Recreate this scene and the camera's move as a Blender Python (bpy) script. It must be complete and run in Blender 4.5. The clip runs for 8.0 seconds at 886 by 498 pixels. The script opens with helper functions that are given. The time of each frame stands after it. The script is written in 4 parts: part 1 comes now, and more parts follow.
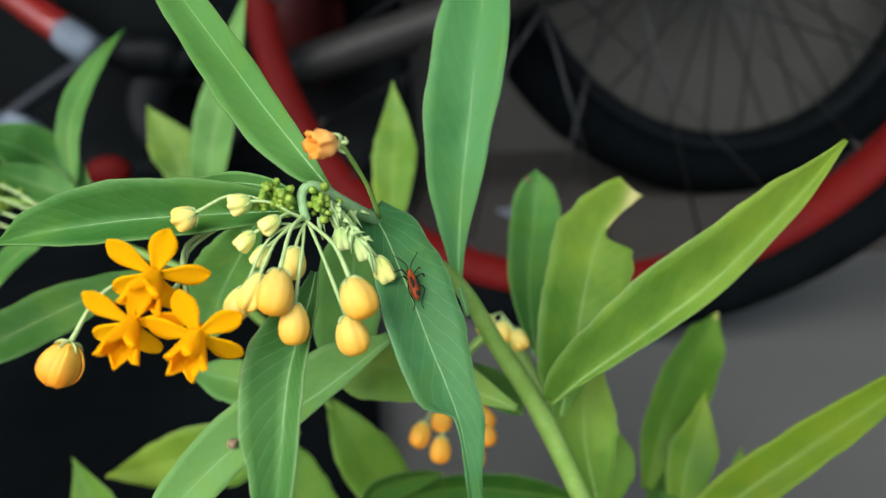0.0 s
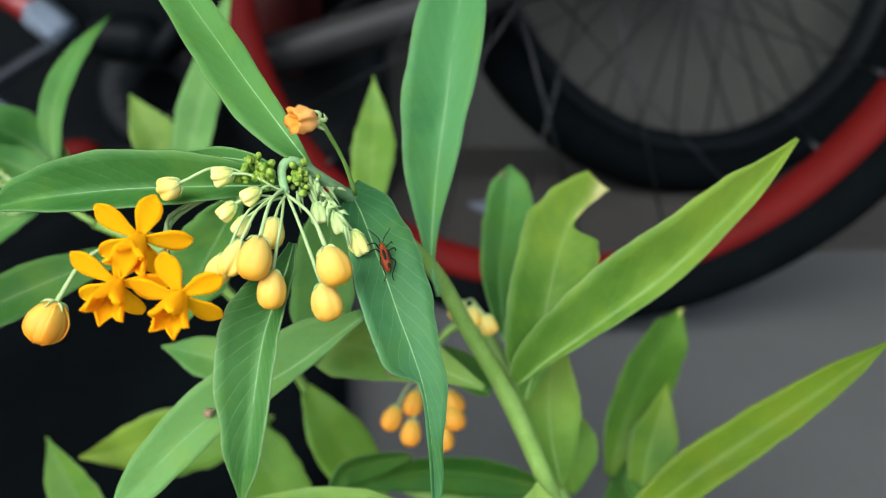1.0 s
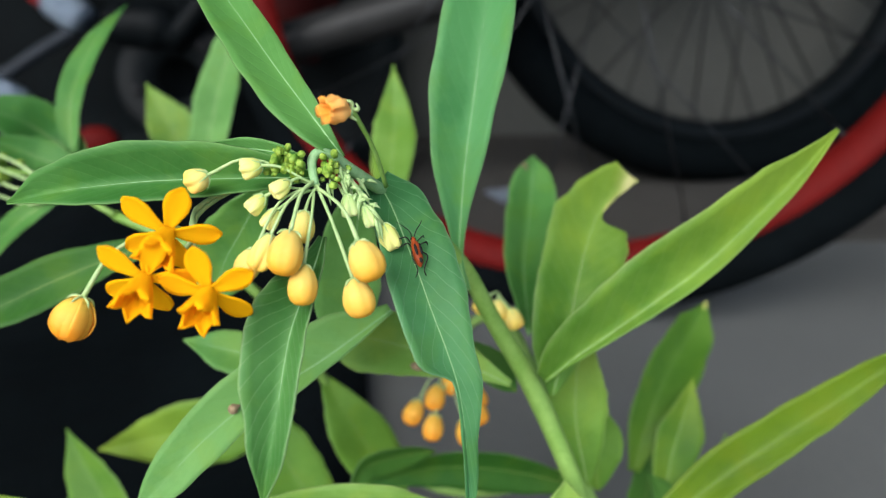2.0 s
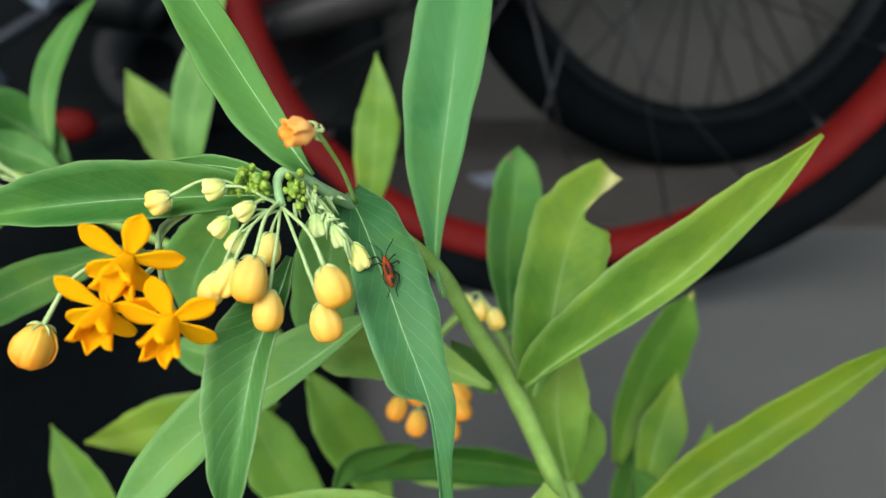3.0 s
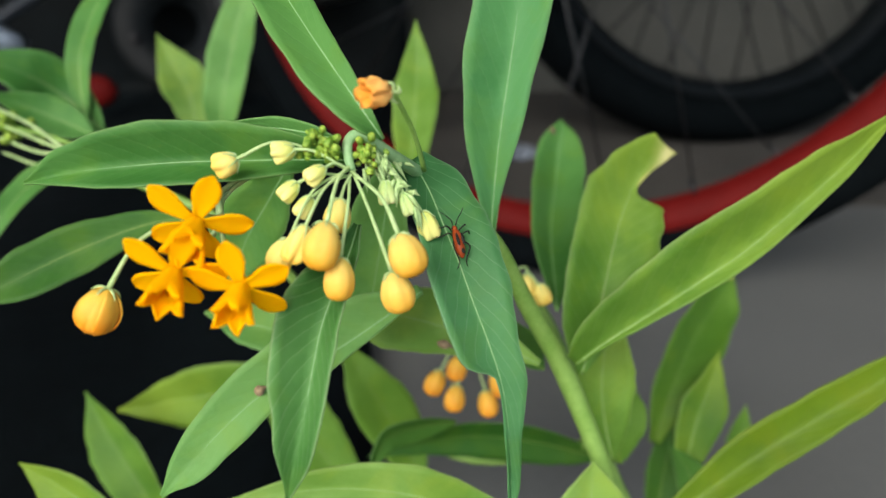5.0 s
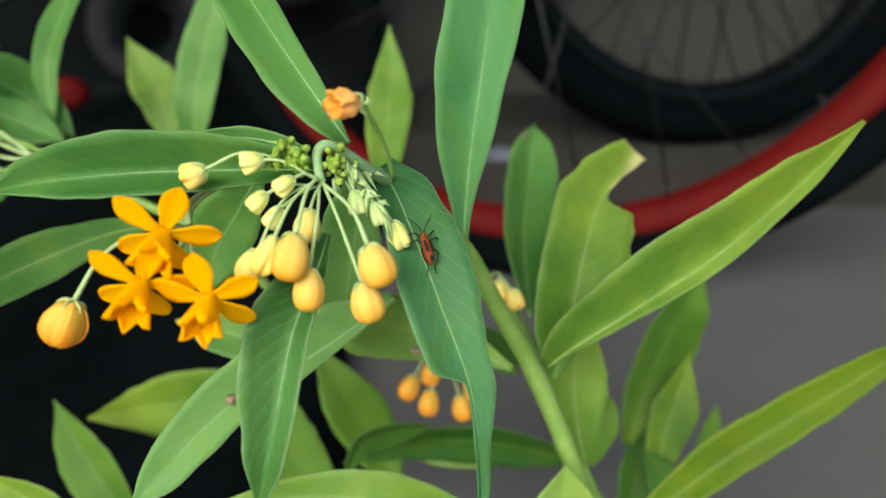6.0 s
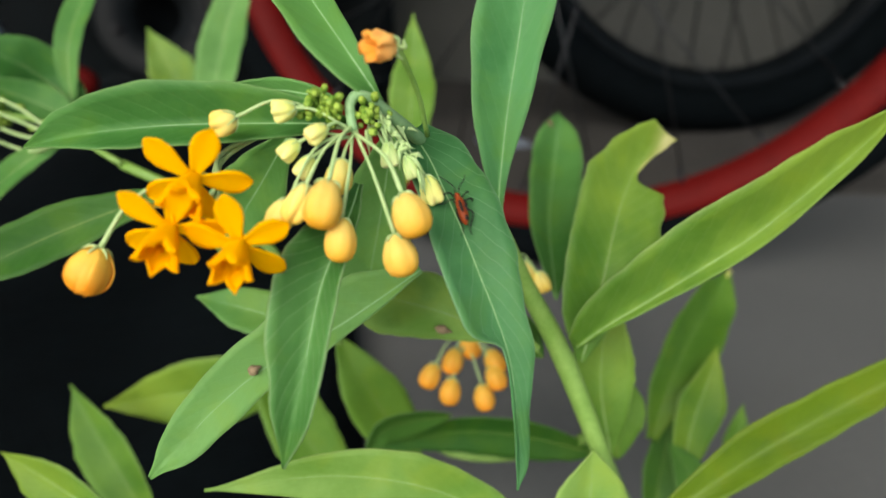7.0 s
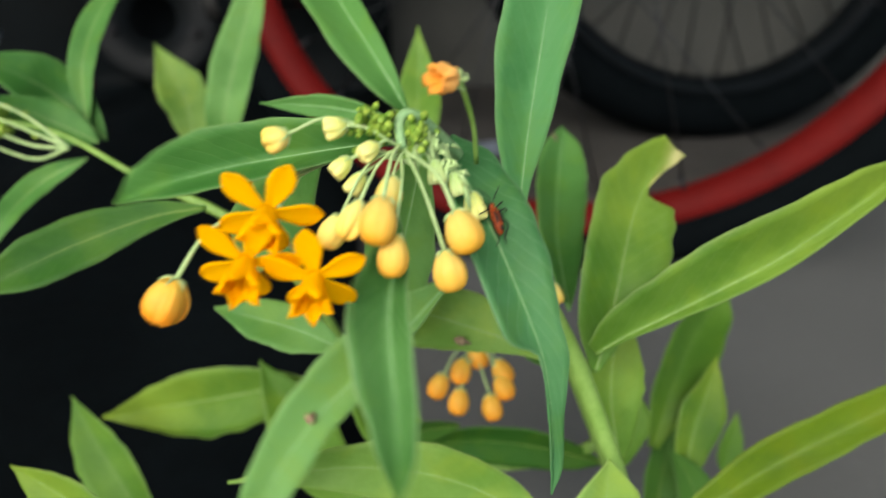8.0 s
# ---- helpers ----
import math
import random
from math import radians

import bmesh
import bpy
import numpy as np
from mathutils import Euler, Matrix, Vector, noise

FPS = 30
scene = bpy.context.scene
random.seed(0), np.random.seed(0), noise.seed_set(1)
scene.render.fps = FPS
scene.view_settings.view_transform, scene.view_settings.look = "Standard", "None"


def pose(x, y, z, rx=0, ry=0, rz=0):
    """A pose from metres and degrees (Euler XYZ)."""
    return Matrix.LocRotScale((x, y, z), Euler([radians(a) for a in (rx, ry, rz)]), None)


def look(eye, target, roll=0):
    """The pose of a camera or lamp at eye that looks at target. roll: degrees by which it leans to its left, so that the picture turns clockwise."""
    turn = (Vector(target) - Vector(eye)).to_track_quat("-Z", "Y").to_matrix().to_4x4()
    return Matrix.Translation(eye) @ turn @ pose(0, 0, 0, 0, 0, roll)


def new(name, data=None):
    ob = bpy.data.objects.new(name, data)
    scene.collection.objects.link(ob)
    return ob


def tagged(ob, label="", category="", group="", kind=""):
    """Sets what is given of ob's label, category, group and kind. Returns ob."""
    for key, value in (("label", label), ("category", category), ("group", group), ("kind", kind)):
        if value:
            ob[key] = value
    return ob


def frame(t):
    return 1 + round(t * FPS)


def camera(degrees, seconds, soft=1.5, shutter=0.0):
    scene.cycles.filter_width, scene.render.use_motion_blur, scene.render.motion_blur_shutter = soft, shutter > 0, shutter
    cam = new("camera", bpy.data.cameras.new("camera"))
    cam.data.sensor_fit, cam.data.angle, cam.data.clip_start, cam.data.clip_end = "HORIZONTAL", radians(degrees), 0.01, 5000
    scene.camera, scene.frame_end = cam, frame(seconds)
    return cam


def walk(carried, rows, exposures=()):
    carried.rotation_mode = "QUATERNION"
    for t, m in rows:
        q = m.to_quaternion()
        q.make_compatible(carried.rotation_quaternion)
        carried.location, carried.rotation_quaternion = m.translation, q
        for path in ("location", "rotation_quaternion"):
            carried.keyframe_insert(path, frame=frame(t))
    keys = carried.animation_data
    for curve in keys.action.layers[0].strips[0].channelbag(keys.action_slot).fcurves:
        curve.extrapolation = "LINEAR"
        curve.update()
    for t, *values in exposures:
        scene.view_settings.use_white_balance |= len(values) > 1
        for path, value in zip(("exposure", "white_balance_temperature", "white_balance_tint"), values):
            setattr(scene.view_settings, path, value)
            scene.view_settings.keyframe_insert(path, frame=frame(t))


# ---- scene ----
cam = camera(66, 8.0, soft=1.1, shutter=0.25)
cam.data.dof.use_dof = True
cam.data.dof.focus_distance = 0.136
cam.data.dof.aperture_fstop = 10.8
# seconds, place in metres, turn in degrees
PATH = [
    (0, 0.0078, -0.0012, 0.2866, 67.90, 2.36, 0.64),
    (0.5, 0.0108, -0.0090, 0.2840, 67.99, 1.22, -0.81),
    (1, 0.0088, -0.0118, 0.2828, 67.71, 0.30, -0.99),
    (1.5, 0.0084, -0.0105, 0.2844, 67.56, 0.83, -0.57),
    (1.7, 0.0062, -0.0104, 0.2822, 67.40, 0.84, -0.21),
    (2.8, -0.0040, -0.0117, 0.2803, 65.08, -0.75, -0.61),
    (3, 0.0036, -0.0078, 0.2875, 65.07, -0.09, -1.32),
    (3.5, -0.0016, -0.0061, 0.2846, 64.72, -0.24, -0.38),
    (4, -0.0011, -0.0055, 0.2842, 63.55, -0.38, -0.65),
    (4.5, -0.0002, -0.0056, 0.2847, 63.31, -0.42, -0.31),
    (4.7, -0.0031, -0.0064, 0.2830, 63.01, -0.39, 0.22),
    (5.8, 0.0014, -0.0012, 0.2877, 62.86, -1.02, -0.76),
    (6, 0.0020, -0.0032, 0.2858, 62.94, -0.90, -1.34),
    (6.5, 0.0028, 0.0040, 0.2918, 61.77, -0.31, -1.06),
    (7, -0.0003, -0.0008, 0.2799, 62.30, -0.51, -0.80),
    (7.5, -0.0142, 0.0057, 0.2837, 61.53, -0.86, -1.64),
    (8, -0.0136, -0.0015, 0.2828, 62.50, -1.19, -1.72),
]
# seconds, stops, white balance: the picture grows warmer on the way
TINT = [(0, 0.97, 6250, 10), (0.5, 1.00, 6080, 10), (1, 1.08, 5980, 10), (1.7, 1.08, 6000, 10), (3.5, 1.01, 6300, 10), (4.5, 0.98, 6400, 10), (6, 0.96, 6550, 10), (6.5, 0.93, 6600, 10), (7.5, 0.91, 6550, 10), (8, 0.93, 6550, 10)]
walk(cam, [(t, pose(*row)) for t, *row in PATH], TINT)

# ---- light: open overcast sky behind the camera, an added unseen roof shades the bicycles ----
world = bpy.data.worlds.new("sky")
world.use_nodes = True
scene.world = world
wn = world.node_tree
sky = wn.nodes.new("ShaderNodeTexSky")
sky.sky_type = "NISHITA"
sky.sun_disc = False
sky.sun_elevation, sky.sun_rotation = radians(50), radians(210)
sky.air_density, sky.dust_density = 1.4, 3.0
wn.links.new(sky.outputs["Color"], wn.nodes["Background"].inputs["Color"])
wn.nodes["Background"].inputs["Strength"].default_value = 0.11
sun = new("sun", bpy.data.lights.new("sun", "SUN"))
sun.data.energy, sun.data.angle, sun.data.color = 3.2, radians(65), (1.0, 0.97, 0.90)
sun.matrix_world = look((-0.95, -1.65, 2.3), (0, 0, 0))


# ---- materials ----
def nodes_of(name):
    m = bpy.data.materials.new(name)
    m.use_nodes = True
    nt = m.node_tree
    return m, nt, nt.nodes["Principled BSDF"]


def add(nt, kind, **values):
    n = nt.nodes.new(kind)
    for key, value in values.items():
        n.inputs[key.replace("_", " ")].default_value = value
    return n


def ramp(nt, source, stops):
    r = nt.nodes.new("ShaderNodeValToRGB")
    el = r.color_ramp.elements
    while len(el) < len(stops):
        el.new(0.5)
    for e, (at, c) in zip(el, stops):
        e.position, e.color = at, (*c, 1)
    nt.links.new(source, r.inputs["Fac"])
    return r


def maths(nt, op, a, b=None):
    n = nt.nodes.new("ShaderNodeMath")
    n.operation = op
    for socket, v in zip(n.inputs, (a, b)):
        if v is None:
            continue
        if isinstance(v, (int, float)):
            socket.default_value = v
        else:
            nt.links.new(v, socket)
    return n.outputs[0]


def surface(name, dark, light, scale=20.0, rough=0.6, metal=0.0, bump=0.2, fine=8.0, spec=0.5, depth=0.002, coat=0.0):
    """Two scales of mottling between two colours, with fine relief."""
    m, nt, b = nodes_of(name)
    co = nt.nodes.new("ShaderNodeTexCoord").outputs["Object"]
    n1 = add(nt, "ShaderNodeTexNoise", Scale=scale, Detail=5.0, Roughness=0.6)
    n2 = add(nt, "ShaderNodeTexNoise", Scale=scale * fine, Detail=4.0, Roughness=0.7)
    for n in (n1, n2):
        nt.links.new(co, n.inputs["Vector"])
    both = maths(nt, "ADD", maths(nt, "MULTIPLY", n1.outputs["Fac"], 0.65), maths(nt, "MULTIPLY", n2.outputs["Fac"], 0.35))
    nt.links.new(ramp(nt, both, [(0.32, dark), (0.68, light)]).outputs["Color"], b.inputs["Base Color"])
    r = nt.nodes.new("ShaderNodeMapRange")
    r.inputs["To Min"].default_value, r.inputs["To Max"].default_value = max(0.03, rough - 0.1), min(1.0, rough + 0.12)
    nt.links.new(n1.outputs["Fac"], r.inputs["Value"])
    nt.links.new(r.outputs["Result"], b.inputs["Roughness"])
    b.inputs["Metallic"].default_value = metal
    b.inputs["Specular IOR Level"].default_value = spec
    b.inputs["Coat Weight"].default_value = coat
    if bump:
        bp = add(nt, "ShaderNodeBump", Strength=bump, Distance=depth)
        nt.links.new(n2.outputs["Fac"], bp.inputs["Height"])
        nt.links.new(bp.outputs["Normal"], b.inputs["Normal"])
    return m


def leaf_material(name, dark, light, vein, through_colour, veins=0.07, dried=None, ripen=0.0):
    """A leaf blade: mottled green, paler slanting side veins, light passing through. dried: where along the rib the blade has withered to cream."""
    m, nt, b = nodes_of(name)
    tc = nt.nodes.new("ShaderNodeTexCoord")
    uv = nt.nodes.new("ShaderNodeSeparateXYZ")
    nt.links.new(tc.outputs["UV"], uv.inputs[0])
    away = maths(nt, "ABSOLUTE", maths(nt, "SUBTRACT", uv.outputs[0], 0.5))
    n1 = add(nt, "ShaderNodeTexNoise", Scale=38.0, Detail=5.0, Roughness=0.6)
    n2 = add(nt, "ShaderNodeTexNoise", Scale=900.0, Detail=4.0, Roughness=0.7)
    for n in (n1, n2):
        nt.links.new(tc.outputs["Object"], n.inputs["Vector"])
    info = nt.nodes.new("ShaderNodeObjectInfo")
    shade = maths(nt, "ADD", maths(nt, "MULTIPLY", maths(nt, "SUBTRACT", n1.outputs["Fac"], 0.22), 1.35), maths(nt, "MULTIPLY", n2.outputs["Fac"], 0.18))
    shade = maths(nt, "ADD", shade, maths(nt, "MULTIPLY", maths(nt, "SUBTRACT", info.outputs["Random"], 0.5), 0.28))
    base = ramp(nt, shade, [(0.25, dark), (0.62, light)]).outputs["Color"]
    # blotches where the green has faded towards olive
    n3 = add(nt, "ShaderNodeTexNoise", Scale=75.0, Detail=3.0, Roughness=0.55, Distortion=0.6)
    shifted = nt.nodes.new("ShaderNodeVectorMath")
    shifted.operation = "ADD"
    nt.links.new(tc.outputs["Object"], shifted.inputs[0])
    nt.links.new(info.outputs["Random"], shifted.inputs[1])
    nt.links.new(shifted.outputs[0], n3.inputs["Vector"])
    faded = nt.nodes.new("ShaderNodeMix")
    faded.data_type = "RGBA"
    nt.links.new(maths(nt, "MULTIPLY", ramp(nt, n3.outputs["Fac"], [(0.50, (0, 0, 0)), (0.72, (1, 1, 1))]).outputs["Color"], 0.6), faded.inputs[0])
    nt.links.new(base, faded.inputs[6])
    faded.inputs[7].default_value = (min(1.0, light[0] * 1.15), light[1] * 0.97, light[2] * 0.50, 1)
    base = faded.outputs[2]
    wob = maths(nt, "MULTIPLY", n1.outputs["Fac"], 0.12)
    line = maths(nt, "SINE", maths(nt, "MULTIPLY", maths(nt, "ADD", maths(nt, "SUBTRACT", uv.outputs[1], maths(nt, "MULTIPLY", away, 0.38)), wob), 95.0))
    side = maths(nt, "POWER", maths(nt, "MAXIMUM", line, 0.0), 30.0)
    rib = maths(nt, "POWER", maths(nt, "MAXIMUM", maths(nt, "SUBTRACT", 1.0, maths(nt, "MULTIPLY", away, 16.0)), 0.0), 2.0)
    edge = maths(nt, "POWER", maths(nt, "MULTIPLY", away, 2.0), 40.0)
    amount = maths(nt, "MINIMUM", maths(nt, "ADD", maths(nt, "MULTIPLY", edge, 0.6), maths(nt, "ADD", maths(nt, "MULTIPLY", side, veins), maths(nt, "MULTIPLY", rib, 0.11))), 1.0)
    mix = nt.nodes.new("ShaderNodeMix")
    mix.data_type = "RGBA"
    nt.links.new(amount, mix.inputs[0])
    nt.links.new(base, mix.inputs[6])
    mix.inputs[7].default_value = (*vein, 1)
    tone = mix.outputs[2]
    if ripen:
        # the blade yellows towards its tip
        yellow = nt.nodes.new("ShaderNodeMix")
        yellow.data_type = "RGBA"
        far = maths(nt, "ADD", uv.outputs[1], maths(nt, "MULTIPLY", maths(nt, "SUBTRACT", n1.outputs["Fac"], 0.5), 0.9))
        nt.links.new(maths(nt, "MULTIPLY", ramp(nt, far, [(0.35, (0, 0, 0)), (1.0, (1, 1, 1))]).outputs["Color"], ripen), yellow.inputs[0])
        nt.links.new(tone, yellow.inputs[6])
        yellow.inputs[7].default_value = (0.26, 0.36, 0.030, 1)
        tone = yellow.outputs[2]
    if dried:
        wither = nt.nodes.new("ShaderNodeMix")
        wither.data_type = "RGBA"
        reach = maths(nt, "ADD", uv.outputs[1], maths(nt, "MULTIPLY", maths(nt, "SUBTRACT", n1.outputs["Fac"], 0.5), 0.35))
        reach = maths(nt, "ADD", reach, maths(nt, "MULTIPLY", maths(nt, "SUBTRACT", uv.outputs[0], 0.5), 0.22))
        share = ramp(nt, reach, [(dried, (0, 0, 0)), (dried + 0.14, (1, 1, 1))]).outputs["Color"]
        nt.links.new(share, wither.inputs[0])
        nt.links.new(tone, wither.inputs[6])
        nt.links.new(ramp(nt, reach, [(dried, (0.20, 0.26, 0.02)), (1.0, (0.50, 0.48, 0.20))]).outputs["Color"], wither.inputs[7])
        tone = wither.outputs[2]
    nt.links.new(tone, b.inputs["Base Color"])
    b.inputs["Roughness"].default_value = 0.52
    b.inputs["Specular IOR Level"].default_value = 0.22
    bp = add(nt, "ShaderNodeBump", Strength=0.45, Distance=0.0007)
    relief = maths(nt, "SUBTRACT", maths(nt, "MULTIPLY", n2.outputs["Fac"], 0.3), maths(nt, "ADD", maths(nt, "MULTIPLY", side, 0.10), maths(nt, "MULTIPLY", line, 0.04)))
    relief = maths(nt, "ADD", relief, maths(nt, "MULTIPLY", n1.outputs["Fac"], 1.6))
    nt.links.new(relief, bp.inputs["Height"])
    nt.links.new(bp.outputs["Normal"], b.inputs["Normal"])
    tr = nt.nodes.new("ShaderNodeBsdfTranslucent")
    tr.inputs["Color"].default_value = (*through_colour, 1)
    ms = nt.nodes.new("ShaderNodeMixShader")
    ms.inputs[0].default_value = 0.3
    nt.links.new(b.outputs[0], ms.inputs[1])
    nt.links.new(tr.outputs[0], ms.inputs[2])
    nt.links.new(ms.outputs[0], nt.nodes["Material Output"].inputs["Surface"])
    return m


def petal_material(name, base, tip, rough=0.45, glow=0.25, thin=0.0):
    """Waxy petal or bud: colour runs from foot to tip along its own z, light scatters inside."""
    m, nt, b = nodes_of(name)
    tc = nt.nodes.new("ShaderNodeTexCoord")
    z = nt.nodes.new("ShaderNodeSeparateXYZ")
    nt.links.new(tc.outputs["UV"], z.inputs[0])
    n = add(nt, "ShaderNodeTexNoise", Scale=600.0, Detail=5.0, Roughness=0.6)
    nt.links.new(tc.outputs["Object"], n.inputs["Vector"])
    along = maths(nt, "ADD", z.outputs[1], maths(nt, "MULTIPLY", maths(nt, "SUBTRACT", n.outputs["Fac"], 0.5), 0.35))
    tone = ramp(nt, along, [(0.1, base), (0.8, tip)]).outputs["Color"]
    nt.links.new(tone, b.inputs["Base Color"])
    if thin:
        tr, ms = nt.nodes.new("ShaderNodeBsdfTranslucent"), nt.nodes.new("ShaderNodeMixShader")
        ms.inputs[0].default_value = thin
        nt.links.new(tone, tr.inputs["Color"])
        nt.links.new(b.outputs[0], ms.inputs[1])
        nt.links.new(tr.outputs[0], ms.inputs[2])
        nt.links.new(ms.outputs[0], nt.nodes["Material Output"].inputs["Surface"])
    b.inputs["Roughness"].default_value = rough
    b.inputs["Specular IOR Level"].default_value = 0.04 if thin else 0.25
    b.inputs["Subsurface Weight"].default_value = glow
    b.inputs["Subsurface Radius"].default_value = (0.003, 0.0015, 0.0006)
    b.inputs["Subsurface Scale"].default_value = 0.6
    bp = add(nt, "ShaderNodeBump", Strength=0.15, Distance=0.0004)
    nt.links.new(n.outputs["Fac"], bp.inputs["Height"])
    nt.links.new(bp.outputs["Normal"], b.inputs["Normal"])
    return m


LEAF_COOL = leaf_material("leaf_cool", (0.0342, 0.155, 0.038), (0.0882, 0.272, 0.084), (0.21, 0.39, 0.16), (0.11, 0.34, 0.04), 0.13)
LEAF_VEINED = leaf_material("leaf_veined", (0.0495, 0.165, 0.032), (0.1080, 0.275, 0.072), (0.30, 0.46, 0.20), (0.15, 0.34, 0.04), 0.34)
LEAF_TEAL = leaf_material("leaf_teal", (0.030, 0.128, 0.037), (0.072, 0.222, 0.076), (0.22, 0.40, 0.20), (0.09, 0.30, 0.05), 0.28)
LEAF_MID = leaf_material("leaf_mid", (0.0423, 0.158, 0.027), (0.1030, 0.272, 0.061), (0.22, 0.39, 0.13), (0.13, 0.34, 0.03), 0.12)
LEAF_WARM = leaf_material("leaf_warm", (0.068, 0.172, 0.015), (0.148, 0.290, 0.038), (0.29, 0.41, 0.14), (0.25, 0.41, 0.02), 0.14, None, 0.6)
LEAF_GNAWED = leaf_material("leaf_gnawed", (0.070, 0.182, 0.018), (0.150, 0.305, 0.046), (0.29, 0.43, 0.16), (0.24, 0.42, 0.02), 0.16, 0.86, 0.5)
# a darker green throughout, for some low and rear leaves
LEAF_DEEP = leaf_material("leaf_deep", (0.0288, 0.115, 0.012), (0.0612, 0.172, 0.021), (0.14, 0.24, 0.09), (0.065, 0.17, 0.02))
LEAF_OLIVE = leaf_material("leaf_olive", (0.055, 0.118, 0.003), (0.112, 0.195, 0.007), (0.18, 0.26, 0.035), (0.20, 0.31, 0.006))
LEAF_LIME = leaf_material("leaf_lime", (0.1125, 0.245, 0.030), (0.2160, 0.375, 0.080), (0.34, 0.46, 0.15), (0.34, 0.48, 0.04))
# a slightly duller warm green, for rear leaves
LEAF_DULL = leaf_material("leaf_dull", (0.0630, 0.165, 0.014), (0.1215, 0.255, 0.028), (0.22, 0.35, 0.10), (0.20, 0.34, 0.018))
LEAF_PALE = leaf_material("leaf_pale", (0.0648, 0.200, 0.034), (0.1512, 0.335, 0.084), (0.26, 0.42, 0.16), (0.18, 0.39, 0.05), 0.10)
RIB_WARM = surface("leaf_rib_warm", (0.19, 0.31, 0.07), (0.30, 0.43, 0.14), 200, 0.55, bump=0.1, depth=0.0003)
RIB_DULL = surface("leaf_rib_dull", (0.10, 0.18, 0.016), (0.16, 0.25, 0.035), 200, 0.6, bump=0.1, depth=0.0003)
RIB = surface("leaf_rib", (0.16, 0.352, 0.112), (0.256, 0.448, 0.176), 200, 0.5, bump=0.1, depth=0.0003)
STALK = surface("green_stalk", (0.120, 0.250, 0.030), (0.225, 0.365, 0.080), 130, 0.55, bump=0.2, depth=0.0005)
GREY_STALK = surface("grey_green_stalk", (0.169, 0.338, 0.13), (0.299, 0.468, 0.221), 240, 0.6, bump=0.15, depth=0.0003)
PALE_STALK = surface("pale_stalk", (0.26, 0.41, 0.14), (0.44, 0.57, 0.26), 240, 0.6, bump=0.15, depth=0.0003)
BUD_RIPE = petal_material("bud_ripe", (0.66, 0.50, 0.125), (0.74, 0.34, 0.014), 0.6, 0.1)
BUD_OPEN = petal_material("bud_opening", (0.76, 0.46, 0.065), (0.77, 0.26, 0.010), 0.55, 0.1)
BUD_MID = petal_material("bud_mid", (0.70, 0.64, 0.20), (0.78, 0.50, 0.07), 0.6, 0.1)
BUD_YOUNG = petal_material("bud_young", (0.52, 0.58, 0.14), (0.80, 0.72, 0.26), 0.55, 0.1)
BUD_PALE = petal_material("bud_pale", (0.34, 0.50, 0.16), (0.62, 0.68, 0.30), 0.5, 0.1)
BUD_GREEN = petal_material("bud_green", (0.085, 0.20, 0.018), (0.28, 0.40, 0.055), 0.5, 0.1)
PETAL = petal_material("petal_orange", (1.0, 0.63, 0.0), (1.0, 0.58, 0.0), 0.9, 0.0, 0.5)
CORONA = petal_material("corona_orange", (1.0, 0.62, 0.0), (1.0, 0.53, 0.0), 0.85, 0.0, 0.4)
DRIED = petal_material("dried_petal", (0.94, 0.60, 0.20), (0.90, 0.36, 0.045), 0.7, 0.0, 0.3)
BUG_RED = surface("bug_shell", (0.14, 0.022, 0.006), (0.33, 0.062, 0.012), 500, 0.45, bump=0.1, depth=0.0002, spec=0.15)
BUG_BLACK = surface("bug_black", (0.008, 0.007, 0.006), (0.02, 0.017, 0.015), 700, 0.5, bump=0.1, depth=0.0002, spec=0.12)
HUSK = surface("brown_husk", (0.13, 0.085, 0.045), (0.32, 0.23, 0.13), 900, 0.8, bump=0.3, depth=0.0004)
FLOOR = surface("concrete_floor", (0.071, 0.074, 0.072), (0.096, 0.100, 0.098), 6, 0.75, bump=0.25, fine=30)
WALL = surface("cement_wall", (0.049, 0.049, 0.043), (0.072, 0.073, 0.064), 3, 0.85, bump=0.3, fine=20)
SHADED_FLOOR = surface("shaded_floor_brown", (0.038, 0.036, 0.032), (0.060, 0.056, 0.050), 9, 0.9, bump=0.5, fine=14, spec=0.2)
SHADE_ROOF = surface("shade_roof_sheet", (0.10, 0.10, 0.10), (0.16, 0.15, 0.15), 4, 0.7, bump=0.1)
RUBBER = surface("tyre_rubber", (0.0013, 0.0021, 0.0025), (0.0030, 0.0044, 0.0052), 40, 0.85, bump=0.3, depth=0.001, spec=0.03)
RED_RIM = surface("red_rim_paint", (0.074, 0.0030, 0.0024), (0.110, 0.0050, 0.0042), 30, 0.62, bump=0.05, depth=0.0005, spec=0.08)
BLACK_PAINT = surface("black_paint", (0.0020, 0.0029, 0.0034), (0.0047, 0.0064, 0.0075), 25, 0.5, bump=0.05, depth=0.0005, spec=0.10)
CHROME = surface("scuffed_chrome", (0.12, 0.16, 0.21), (0.44, 0.52, 0.62), 140, 0.42, metal=0.8, bump=0.8, depth=0.002)
STEEL = surface("worn_steel", (0.13, 0.169, 0.208), (0.234, 0.2795, 0.325), 120, 0.45, metal=0.6, bump=0.3, depth=0.0010)
BRIGHT_SPOKE = surface("steel_spoke", (0.027, 0.028, 0.030), (0.050, 0.052, 0.055), 200, 0.42, metal=1.0, bump=0.05, depth=0.0003)
GREY_PAINT = surface("grey_paint", (0.015, 0.015, 0.0148), (0.027, 0.0268, 0.0262), 25, 0.5, bump=0.05, depth=0.0005, spec=0.25)
SLATE_PAINT = surface("slate_paint", (0.016, 0.020, 0.026), (0.030, 0.036, 0.045), 25, 0.5, bump=0.05, depth=0.0005, spec=0.2)
